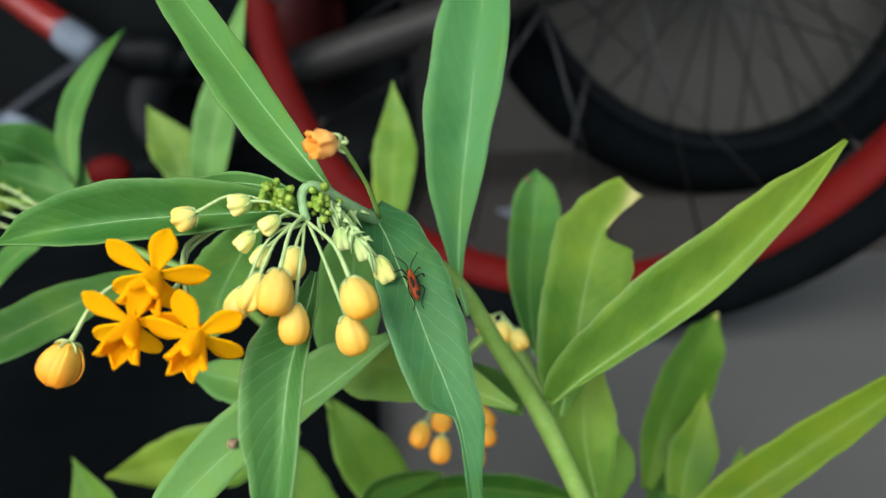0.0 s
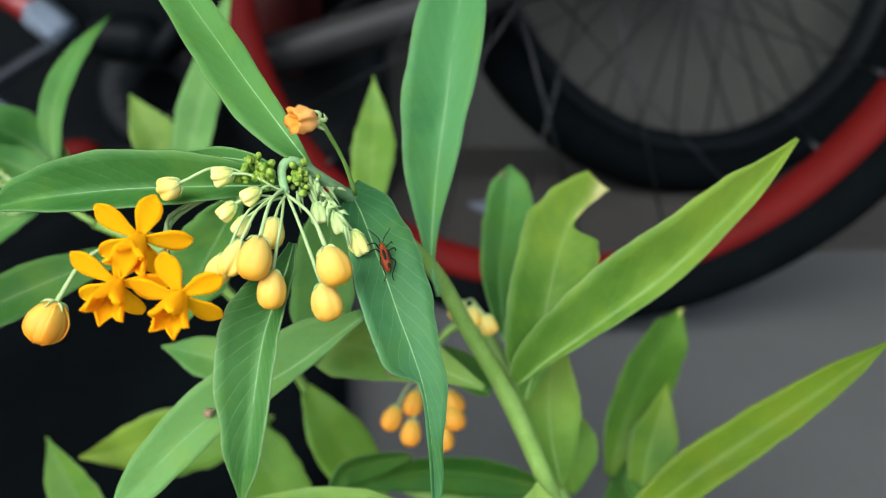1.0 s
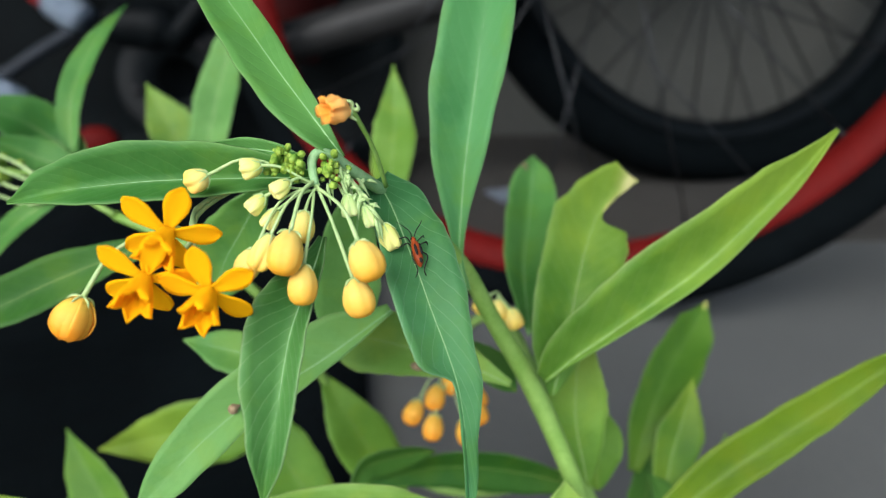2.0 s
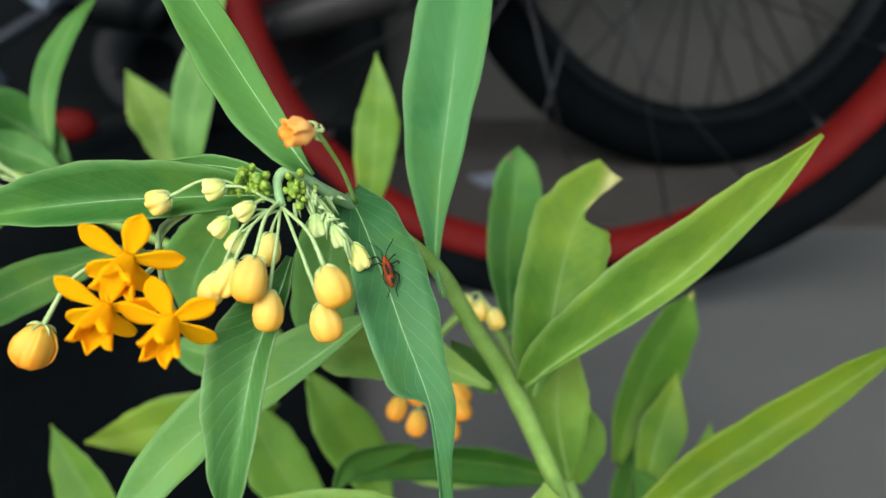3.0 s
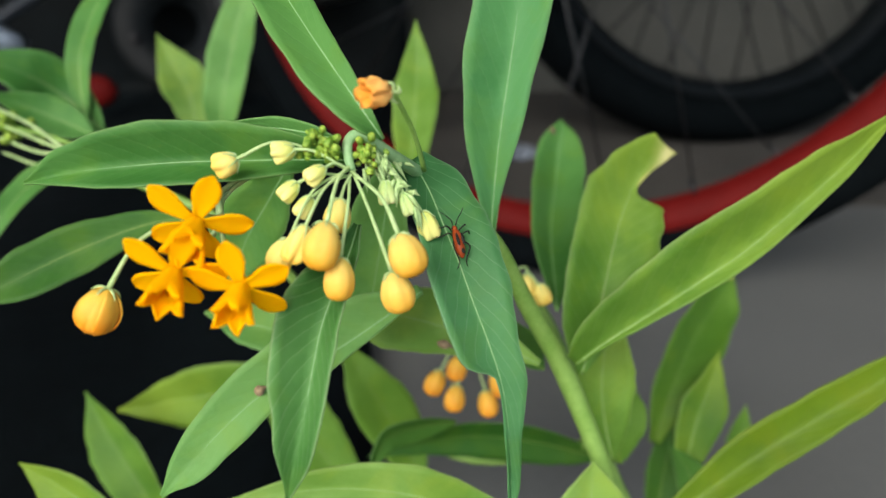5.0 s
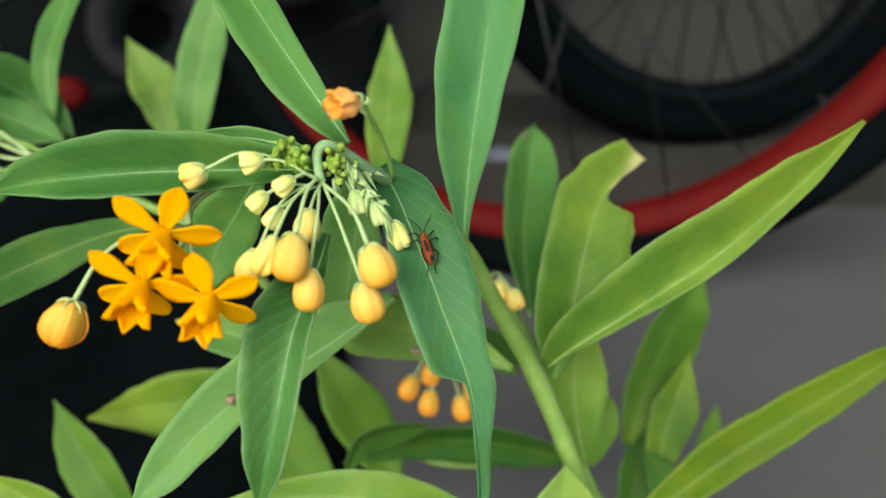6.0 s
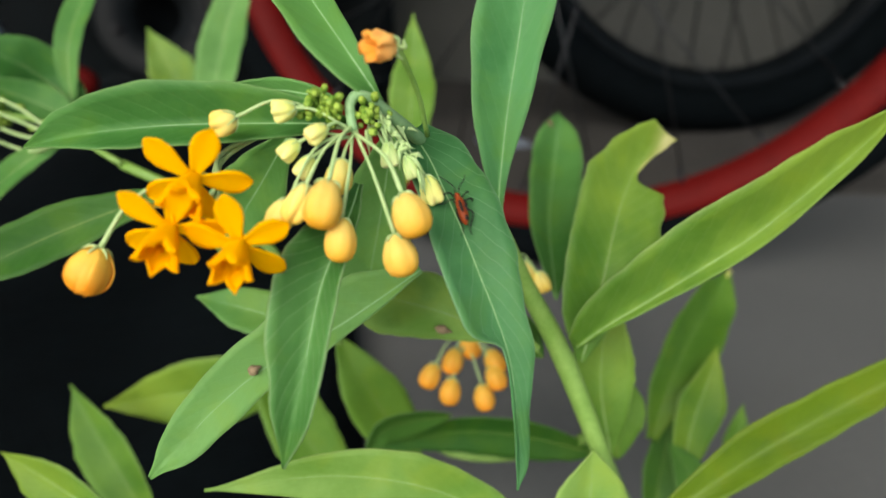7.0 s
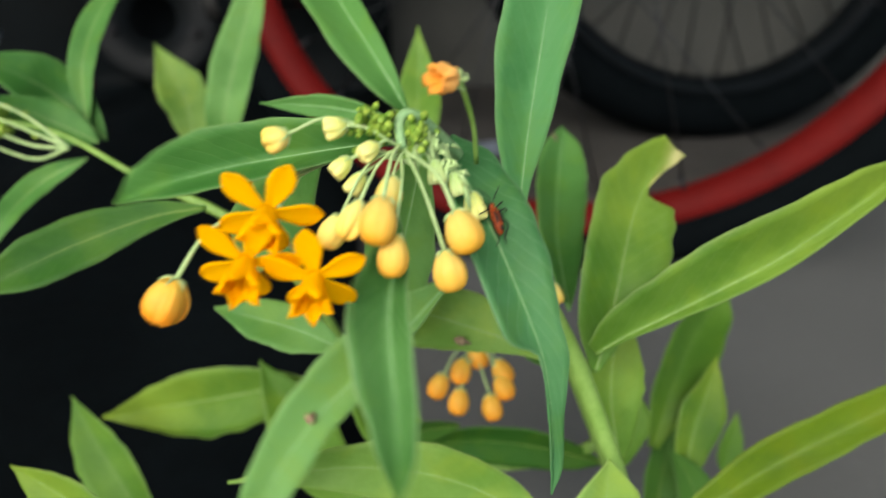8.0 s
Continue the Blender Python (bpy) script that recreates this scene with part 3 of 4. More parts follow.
BLOWN.append(leaf([(-0.1322, 0.2318, 0.2092), (-0.1480, 0.2280, 0.2008), (-0.1552, 0.2128, 0.1918), (-0.1626, 0.2055, 0.1762)], 0.0097, 0, 15, LEAF_MID, rear))
BLOWN.append(leaf([(-0.1389, 0.2638, 0.2065), (-0.1563, 0.2704, 0.2200), (-0.1670, 0.2644, 0.2304), (-0.1836, 0.2572, 0.2383)], 0.0226, 10, 21, LEAF_MID, rear))
BLOWN.append(leaf([(-0.1376, 0.2536, 0.2083), (-0.1560, 0.2571, 0.2154), (-0.1730, 0.2511, 0.2257)], 0.0153, 10, 19, LEAF_MID, rear))
BLOWN.append(leaf([(-0.1455, 0.2626, 0.2095), (-0.1469, 0.2725, 0.2343), (-0.1429, 0.2914, 0.2544), (-0.1323, 0.3089, 0.2712)], 0.0114, 0, 15, LEAF_MID, rear))
BLOWN.append(leaf([(-0.1214, 0.3188, 0.1828), (-0.1281, 0.3305, 0.2074), (-0.1342, 0.3352, 0.2172), (-0.1437, 0.3422, 0.2319)], 0.0230, 0, 17, LEAF_LIME, rear))
BLOWN.append(leaf([(-0.1053, 0.2982, 0.1864), (-0.1009, 0.3002, 0.2141), (-0.0929, 0.3161, 0.2480), (-0.0830, 0.3341, 0.2863)], 0.0190, 0, 17, LEAF_PALE, rear))
leaf([(-0.0160, 0.2335, 0.1923), (-0.0150, 0.2639, 0.2096), (-0.0143, 0.2827, 0.2260), (-0.0149, 0.2943, 0.2459)], 0.0184, 0, 15, LEAF_LIME, rear)
BROAD_LEAF = leaf([(0.0322, 0.1764, 0.1778), (0.0347, 0.2134, 0.1859), (0.0406, 0.2474, 0.1949), (0.0436, 0.2628, 0.2135)], 0.0193, 0, 31, LEAF_MID, peak=0.6, acute=4.0, curl=0.3)
BITTEN_LEAF = leaf([(0.0375, 0.1593, 0.1672), (0.0409, 0.1640, 0.1781), (0.0439, 0.1700, 0.1897), (0.0471, 0.1780, 0.1984), (0.0509, 0.1860, 0.2067), (0.0562, 0.1930, 0.2148), (0.0648, 0.1975, 0.2235)], 0.0267, 0, 21, LEAF_GNAWED, first=((0, 0.12), (0.167, 0.76), (0.333, 0.95), (0.5, 1.00), (0.667, 1.00), (0.72, 1.02), (0.78, 0.89), (0.833, 0.85), (1, 0.44)), second=((0, 0.06), (0.167, 0.37), (0.333, 0.86), (0.5, 0.93), (0.667, 0.84), (0.7, 0.80), (0.733, 0.82), (0.742, 0.58), (0.748, 0.34), (0.760, 0.16), (0.785, 0.09), (0.82, 0.07), (0.86, 0.09), (0.91, 0.16), (0.95, 0.22), (1, 0.22)), rows=72)
SLANT_FOOT = (0.0341, 0.1522, 0.1759)
SLANT_LEAF = leaf([(0.0341, 0.1522, 0.1759), (0.0413, 0.1525, 0.1828), (0.0513, 0.1535, 0.1903), (0.0639, 0.1550, 0.1998), (0.0760, 0.1565, 0.2094), (0.0872, 0.1580, 0.2211), (0.0981, 0.1600, 0.2327), (0.1072, 0.1617, 0.2446)], 0.0273, 0, 34, LEAF_WARM, first=((0, 0.17), (0.05, 0.47), (0.143, 0.65), (0.286, 0.88), (0.429, 1.00), (0.571, 0.98), (0.714, 0.79), (0.857, 0.51), (1, 0.00)), second=((0, 0.02), (0.143, 0.09), (0.286, 0.14), (0.429, 0.22), (0.571, 0.24), (0.714, 0.21), (0.857, 0.16), (1, 0.00)), waver=0.05)
LOW_FOOT = (0.0557, 0.1385, 0.1236)
LOW_LEAF = leaf([(0.0557, 0.1385, 0.1236), (0.0699, 0.1410, 0.1378), (0.0856, 0.1470, 0.1474), (0.1013, 0.1510, 0.1576), (0.1167, 0.1545, 0.1673), (0.1319, 0.1580, 0.1772), (0.1442, 0.1600, 0.1872)], 0.0162, -14, 23, LEAF_OLIVE, first=((0, 0.12), (0.167, 0.68), (0.333, 1.00), (0.5, 0.92), (0.667, 0.79), (0.833, 0.55), (1, 0.00)), second=((0, 0.12), (0.167, 0.52), (0.333, 0.68), (0.5, 0.68), (0.667, 0.59), (0.833, 0.35), (1, 0.00)))
WIDE_LEAF = leaf([(0.0792, 0.2023, 0.1024), (0.0861, 0.2120, 0.1194), (0.0983, 0.2290, 0.1315), (0.1116, 0.2450, 0.1391), (0.1203, 0.2551, 0.1471)], 0.0238, 0, 21, LEAF_DULL, rear, first=((0, 0.18), (0.25, 0.74), (0.5, 0.88), (0.75, 0.84), (1, 0.12)), second=((0, 0.15), (0.25, 0.78), (0.5, 1.00), (0.75, 0.76), (1, 0.12)))
leaf([(0.0871, 0.1894, 0.0938), (0.0918, 0.1979, 0.1150), (0.0965, 0.2042, 0.1252), (0.1011, 0.2117, 0.1386)], 0.0176, 0, 19, LEAF_WARM, rear)
leaf([(0.1258, 0.2270, 0.0649), (0.1282, 0.2323, 0.0762), (0.1317, 0.2392, 0.0909)], 0.0112, 0, 15, LEAF_DULL, rear)
leaf([(0.0515, 0.1634, 0.1297), (0.0479, 0.1707, 0.1480), (0.0482, 0.1766, 0.1629), (0.0515, 0.1832, 0.1793)], 0.0199, 0, 17, LEAF_WARM)
LIME_LEAF = leaf([(0.0288, 0.1291, 0.1246), (0.0009, 0.1325, 0.1428), (-0.0283, 0.1311, 0.1508), (-0.0611, 0.1259, 0.1506)], 0.0165, 0, 13, LEAF_LIME)
leaf([(0.0384, 0.1323, 0.1199), (0.0385, 0.1356, 0.1314), (0.0389, 0.1380, 0.1414), (0.0389, 0.1407, 0.1517)], 0.0214, 0, 17, LEAF_LIME, peak=0.45, acute=2.2)
SPOT_FOOT = (-0.0076, 0.1405, 0.2056)
SPOT_LEAF = leaf([(-0.0076, 0.1405, 0.2056), (-0.0175, 0.1380, 0.1989), (-0.0270, 0.1350, 0.1931), (-0.0364, 0.1320, 0.1887), (-0.0452, 0.1275, 0.1848), (-0.0533, 0.1210, 0.1798), (-0.0599, 0.1150, 0.1744), (-0.0656, 0.1106, 0.1694)], 0.0204, 0, 17, LEAF_PALE, first=((0, 0.05), (0.143, 0.20), (0.286, 0.27), (0.429, 0.46), (0.571, 0.46), (0.714, 0.56), (0.857, 0.48), (1, 0.00)), second=((0, 0.11), (0.143, 0.80), (0.286, 1.00), (0.429, 0.93), (0.571, 0.79), (0.714, 0.64), (0.857, 0.48), (1, 0.00)))
FRONT_FOOT = (-0.0179, 0.1120, 0.2360)
FRONT_LEAF = leaf([(-0.0179, 0.1120, 0.2360), (-0.0193, 0.1075, 0.2320), (-0.0214, 0.1030, 0.2276), (-0.0233, 0.0990, 0.2231), (-0.0244, 0.0945, 0.2181), (-0.0255, 0.0900, 0.2120), (-0.0273, 0.0865, 0.2040), (-0.0293, 0.0850, 0.1956)], 0.0134, 4, 42, LEAF_VEINED, first=((0, 0.08), (0.143, 0.30), (0.286, 0.42), (0.429, 0.56), (0.571, 0.61), (0.714, 0.57), (0.857, 0.49), (1, 0.00)), second=((0, 0.09), (0.143, 0.38), (0.286, 0.86), (0.429, 1.00), (0.571, 0.96), (0.714, 0.74), (0.857, 0.40), (1, 0.00)))
leaf([(-0.0554, 0.2215, 0.1190), (-0.0836, 0.2233, 0.1105), (-0.1128, 0.2255, 0.1028), (-0.1418, 0.2279, 0.0954)], 0.0287, -15, 15, LEAF_WARM)
leaf([(-0.1067, 0.1826, 0.0707), (-0.1201, 0.1924, 0.0889), (-0.1339, 0.2038, 0.1032), (-0.1436, 0.2127, 0.1171)], 0.0197, 0, 17, LEAF_DULL, rear)
leaf([(-0.0928, 0.1428, 0.1154), (-0.1095, 0.1478, 0.1257), (-0.1196, 0.1506, 0.1315), (-0.1307, 0.1535, 0.1373)], 0.0152, -10, 17, LEAF_WARM, rear)
# lime colour makes up for the shade other leaves cast on this one
leaf([(0.0243, 0.1546, 0.1741), (0.0141, 0.1570, 0.1781), (0.0047, 0.1590, 0.1805), (-0.0081, 0.1620, 0.1833), (-0.0211, 0.1645, 0.1849), (-0.0327, 0.1665, 0.1842)], 0.0200, 0, 15, LEAF_LIME, first=((0, 0.06), (0.2, 0.32), (0.4, 0.56), (0.6, 0.93), (0.8, 1.00), (1, 0.00)), second=((0, 0.08), (0.2, 0.47), (0.4, 0.92), (0.6, 0.99), (0.8, 0.68), (1, 0.00)))
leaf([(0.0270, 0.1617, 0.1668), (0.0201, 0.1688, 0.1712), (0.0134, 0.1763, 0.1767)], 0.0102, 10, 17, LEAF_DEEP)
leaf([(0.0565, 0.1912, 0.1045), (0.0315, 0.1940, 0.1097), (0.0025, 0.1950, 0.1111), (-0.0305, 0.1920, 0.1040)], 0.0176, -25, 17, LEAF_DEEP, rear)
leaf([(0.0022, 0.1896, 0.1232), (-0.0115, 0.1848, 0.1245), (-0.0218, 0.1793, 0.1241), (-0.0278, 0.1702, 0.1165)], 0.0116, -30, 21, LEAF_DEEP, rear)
leaf([(-0.0098, 0.1913, 0.0913), (-0.0206, 0.2003, 0.1103), (-0.0308, 0.2035, 0.1284), (-0.0410, 0.2111, 0.1441)], 0.0220, 10, 15, LEAF_DULL, rear)
leaf([(-0.0313, 0.1905, 0.0776), (-0.0488, 0.1998, 0.0968), (-0.0620, 0.2091, 0.1161), (-0.0730, 0.2165, 0.1315)], 0.0237, 10, 15, LEAF_DULL, rear)
# paler green here offsets the shadow of the buds and leaves in front
leaf([(-0.0377, 0.1480, 0.2356), (-0.0454, 0.1530, 0.2235), (-0.0529, 0.1550, 0.2117), (-0.0596, 0.1580, 0.1958)], 0.0190, -10, 17, LEAF_PALE, first=((0, 0.14), (0.333, 0.76), (0.667, 0.91), (1, 0.00)), second=((0, 0.16), (0.333, 0.84), (0.667, 1.00), (1, 0.00)))
leaf([(-0.0144, 0.1460, 0.2363), (-0.0160, 0.1500, 0.2248), (-0.0183, 0.1520, 0.2117), (-0.0210, 0.1535, 0.1976), (-0.0237, 0.1530, 0.1837)], 0.0184, 6, 19, LEAF_PALE, first=((0, 0.17), (0.25, 0.59), (0.5, 0.96), (0.75, 1.00), (1, 0.00)), second=((0, 0.17), (0.25, 0.81), (0.5, 0.96), (0.75, 0.89), (1, 0.00)))
leaf([(-0.0342, 0.1600, 0.1731), (-0.0473, 0.1630, 0.1778), (-0.0604, 0.1650, 0.1809), (-0.0718, 0.1670, 0.1827)], 0.0146, 10, 15, LEAF_PALE, first=((0, 0.11), (0.333, 1.00), (0.667, 0.85), (1, 0.00)), second=((0, 0.11), (0.333, 0.93), (0.667, 0.76), (1, 0.00)))
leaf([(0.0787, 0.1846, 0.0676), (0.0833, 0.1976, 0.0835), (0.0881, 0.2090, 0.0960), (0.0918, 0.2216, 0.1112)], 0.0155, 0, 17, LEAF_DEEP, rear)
leaf([(0.0605, 0.1827, 0.1103), (0.0599, 0.1868, 0.1205), (0.0622, 0.1904, 0.1297), (0.0576, 0.1949, 0.1409)], 0.0159, 0, 17, LEAF_DULL, rear)
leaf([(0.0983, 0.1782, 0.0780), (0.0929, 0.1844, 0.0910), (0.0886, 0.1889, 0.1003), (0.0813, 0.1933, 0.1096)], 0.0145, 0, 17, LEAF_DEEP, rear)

def dry_tip(owner, at, way, length, material, label):
    """A curled, withered end of a leaf."""
    at, way = Vector(at), Vector(way).normalized()
    hook = [at - way * length * 0.5, at, at + way * length * 0.6 + Vector((0.0, -0.3, 0.2)) * length, at + way * length * 0.7 + Vector((-0.2, -0.8, -0.2)) * length]
    return part("withered_tip", tube(hook, [length * 0.16, length * 0.34, length * 0.26, length * 0.06], 8, n=10), material, owner, label)


def gnawed_edge(owner, points, r, material, label):
    """A thin dried rim along a bite in a leaf."""
    return part("dried_edge", tube(points, [r * 0.3, r, r, r * 0.9, r * 0.3], 8, n=16), material, owner, label)


dry_tip(BROAD_LEAF, (0.0400, 0.2586, 0.2091), (-0.5530, -0.0783, 0.8295), 0.0026, HUSK, "brown withered leaf tip")
dry_tip(WIDE_LEAF, (0.1197, 0.2545, 0.1466), (0.3629, 0.3491, 0.8640), 0.0033, CREAM, "pale dry leaf tip")

gnawed_edge(BITTEN_LEAF, [(0.0546, 0.1905, 0.2116), (0.0571, 0.1925, 0.2145), (0.0613, 0.1945, 0.2181), (0.0648, 0.1960, 0.2201), (0.0680, 0.1972, 0.2216)], 0.0005, CREAM, "cream-yellow dried leaf edge")

STEM = [(0.0714, 0.1535, 0.0000), (0.0614, 0.1385, 0.0985), (0.0486, 0.1486, 0.1311), (0.0325, 0.1576, 0.1684), (0.0193, 0.1545, 0.1943), (0.0107, 0.1501, 0.2129), (0.0011, 0.1416, 0.2274), (-0.0071, 0.1288, 0.2399)]
ARCH = [(-0.0071, 0.1278, 0.2402), (-0.0098, 0.1211, 0.2447), (-0.0127, 0.1173, 0.2483), (-0.0156, 0.1156, 0.2512), (-0.0179, 0.1144, 0.2523), (-0.0191, 0.1132, 0.2511), (-0.0189, 0.1120, 0.2490), (-0.0184, 0.1112, 0.2469)]
part("stem", tube(STEM, [0.0032, 0.0030, 0.0027, 0.0031, 0.0024, 0.0021, 0.0017, 0.0012], 12, n=44), STALK, plant)
part("stem", tube([(0.0841, 0.1803, 0.0000), (0.0761, 0.1703, 0.0725), (0.0601, 0.1788, 0.1017), (0.0421, 0.1975, 0.1409), (0.0291, 0.2130, 0.1617), (0.0184, 0.2184, 0.1610), (0.0065, 0.2114, 0.1506)], [0.0030, 0.0028, 0.0026, 0.0020, 0.0012], 10, n=30), STALK, rear)
part("branch", tube([(0.0531, 0.1904, 0.1144), (0.0377, 0.2010, 0.0968), (0.0030, 0.2012, 0.0962), (-0.0281, 0.2138, 0.1129), (-0.0460, 0.2064, 0.1575), (-0.0698, 0.2054, 0.1899), (-0.1069, 0.2106, 0.2071)], [0.0022, 0.0020, 0.0018, 0.0016], 10, n=30), STALK, rear)
part("flower_stalk", tube(ARCH, [0.0014, 0.0012, 0.0010, 0.0009, 0.0008], 10, n=26), GREY_STALK, plant)


def sheet(grid, material, name, owner, thick):
    """A thin skin over rows of places, with a UV whose v runs along the rows."""
    bm = bmesh.new()
    uv = bm.loops.layers.uv.verify()
    rows, across = len(grid) - 1, len(grid[0]) - 1
    net = [[bm.verts.new(c) for c in row] for row in grid]
    for i in range(rows):
        for j in range(across):
            face = bm.faces.new((net[i][j], net[i][j + 1], net[i + 1][j + 1], net[i + 1][j]))
            for loop, (p, q) in zip(face.loops, ((j, i), (j + 1, i), (j + 1, i + 1), (j, i + 1))):
                loop[uv].uv = (p / across, q / rows)
    ob = part(name, bm, material, owner)
    ob.modifiers.new("thickness", "SOLIDIFY").thickness = thick
    return ob


PEDICELS = []


def bud(at, across, tall, ripe, joint, owner=None, drop=0.55):
    """A grooved bud hanging on its own thin stalk, in a small calyx."""
    at, joint = Vector(at), Vector(joint)
    way = ((at - joint).normalized() + Vector((0, 0.0, -drop))).normalized()
    if ripe > 0.4:
        shape = ((0.24, -1.0), (0.46, -0.90), (0.74, -0.62), (0.94, -0.22), (1.0, 0.14), (0.94, 0.50), (0.76, 0.78), (0.46, 0.95), (0.14, 1.0), (0.0, 1.0))
    else:
        # young: round, with a dimpled five-cornered top
        shape = ((0.30, -1.0), (0.60, -0.84), (0.86, -0.48), (1.0, -0.02), (0.99, 0.40), (0.88, 0.74), (0.62, 0.90), (0.30, 0.82), (0.0, 0.80))
    prof = [(across * r, tall * z) for r, z in shape]
    mat = BUD_OPEN if ripe > 0.97 else BUD_RIPE if ripe > 0.75 else BUD_MID if ripe > 0.4 else BUD_YOUNG if ripe > 0.26 else BUD_PALE
    m = aimed(at, way, random.uniform(0, 6))
    owner = owner or plant
    body = lathe(prof, 40, lobes=5, depth=0.07 if ripe > 0.75 else 0.10)
    if ripe <= 0.5:
        for v in body.verts:
            top = max(0.0, v.co.z / tall - 0.05) / 0.95
            k = 1 + 0.30 * top * math.cos(5 * math.atan2(v.co.y, v.co.x) + math.pi)
            v.co.x, v.co.y = v.co.x * k, v.co.y * k
    ob = part("bud", body, mat, owner)
    ob.matrix_basis = m
    if ripe > 0.97 and owner is plant:
        # petals that lap over one another and begin to part
        for k in range(5):
            turn = k / 5 * math.tau
            wrap = []
            for i in range(9):
                u = i / 8
                z, rr = -0.92 + 1.96 * u, run([(p[1], p[0]) for p in shape], -0.92 + 1.9 * u)
                rr = max(rr, 0.42 - 0.1 * u)
                wrap.append([Vector((math.cos(turn + 0.13 * v) * across * rr * (1.03 + 0.022 * v), math.sin(turn + 0.13 * v) * across * rr * (1.03 + 0.022 * v), tall * (z - 0.03 * abs(v) * u))) for v in range(-4, 6)])
            sheet(wrap, mat, "petal", ob, 0.00025)
    neck = at - way * tall * 0.96
    r = min(0.00044, max(0.00030, across * 0.125))
    joint = joint + Vector((random.gauss(0, 0.0006), random.gauss(0, 0.0005), random.gauss(0, 0.0005)))
    sag = joint.lerp(neck, 0.55) + Vector((random.gauss(0, 0.05), random.gauss(0, 0.04), random.uniform(0.08, 0.20))) * (joint - neck).length
    PEDICELS.append(part("pedicel", tube([joint, sag, neck], [r * 0.85, r * 0.8, r * 1.15], 8, n=10), PALE_STALK, owner))
    cup = bmesh.new()
    for k in range(5):
        a = k / 5 * math.tau
        out = Vector((math.cos(a), math.sin(a), 0))
        tube([(0, 0, -tall * 1.02), out * across * 0.46 + Vector((0, 0, -tall * 0.95)), out * across * (0.74 if ripe > 0.5 else 1.02) + Vector((0, 0, -tall * (0.72 if ripe > 0.5 else 0.35)))], [r * 0.55, r * 0.6, r * 0.12], 6, n=5, bm=cup)
    calyx = part("calyx", cup, PALE_STALK, ob)
    return ob


JOINT = (-0.0184, 0.1112, 0.2469)
BEND = (-0.0147, 0.1160, 0.2501)
bud((-0.0082, 0.0981, 0.2370), 0.0032, 0.0037, 0.95, JOINT)
bud((-0.0101, 0.0994, 0.2292), 0.0030, 0.0036, 0.95, JOINT)
bud((-0.0219, 0.0975, 0.2389), 0.0031, 0.0040, 0.85, JOINT)
bud((-0.0196, 0.0978, 0.2326), 0.0027, 0.0036, 0.80, JOINT)
bud((-0.0205, 0.1060, 0.2405), 0.0024, 0.0030, 0.70, JOINT)
bud((-0.0263, 0.0994, 0.2382), 0.0021, 0.0034, 0.45, JOINT)
bud((-0.0297, 0.1013, 0.2352), 0.0024, 0.0030, 0.55, JOINT)
bud((-0.0240, 0.1071, 0.2476), 0.0016, 0.0020, 0.35, JOINT)
bud((-0.0287, 0.1069, 0.2447), 0.0016, 0.0020, 0.30, JOINT)
bud((-0.0299, 0.1107, 0.2504), 0.0019, 0.0020, 0.35, JOINT)
bud((-0.0398, 0.1099, 0.2484), 0.0023, 0.0022, 0.45, JOINT)
bud((-0.0262, 0.1066, 0.2418), 0.0016, 0.0021, 0.30, JOINT)
bud((-0.0124, 0.1113, 0.2426), 0.0016, 0.0022, 0.20, BEND)
bud((-0.0087, 0.1113, 0.2405), 0.0015, 0.0022, 0.25, BEND)
bud((-0.0052, 0.1115, 0.2362), 0.0020, 0.0028, 0.30, BEND)
NODDING = [bud((-0.0595, 0.0952, 0.2279), 0.0034, 0.0040, 0.98, (-0.0494, 0.1044, 0.2390))]
NODDING.append(PEDICELS[-1])
BACK_JOINT = (0.0065, 0.2092, 0.1460)
SIDE_JOINT = (0.0223, 0.1848, 0.1883)
bud((-0.0056, 0.1980, 0.1337), 0.0038, 0.0048, 0.98, BACK_JOINT, rear)
bud((0.0024, 0.2002, 0.1386), 0.0038, 0.0048, 0.98, BACK_JOINT, rear)
bud((0.0015, 0.1931, 0.1306), 0.0038, 0.0048, 0.98, BACK_JOINT, rear)
bud((0.0134, 0.1922, 0.1290), 0.0038, 0.0048, 0.98, BACK_JOINT, rear)
bud((0.0176, 0.1961, 0.1349), 0.0038, 0.0048, 0.98, BACK_JOINT, rear)
bud((0.0173, 0.2001, 0.1388), 0.0038, 0.0048, 0.98, BACK_JOINT, rear)
bud((0.0086, 0.2051, 0.1421), 0.0039, 0.0049, 0.98, BACK_JOINT, rear)
bud((0.0277, 0.1795, 0.1819), 0.0029, 0.0034, 0.5, SIDE_JOINT)
bud((0.0229, 0.1807, 0.1843), 0.0029, 0.0034, 0.5, SIDE_JOINT)
bud((0.0180, 0.1833, 0.1852), 0.0029, 0.0034, 0.5, SIDE_JOINT)


def hood_grid(size, angle):
    """A cupped hood of the crown: narrow at its foot, swelling outwards, ending in a blunt point."""
    out = Vector((math.cos(angle), math.sin(angle), 0))
    side = Vector((-out.y, out.x, 0))
    grid = []
    for i in range(11):
        s = i / 10
        w = size * run(((0, 0.09), (0.3, 0.17), (0.62, 0.22), (0.82, 0.17), (1, 0.04)), s)
        c = out * size * (0.13 + 0.17 * math.sin(1.7 * s) + 0.10 * s ** 4) + Vector((0, 0, size * (0.06 + 0.84 * s)))
        grid.append([c + side * (w * v / 3) - out * (size * 0.12 * (v / 3) ** 2) for v in range(-3, 4)])
    return grid


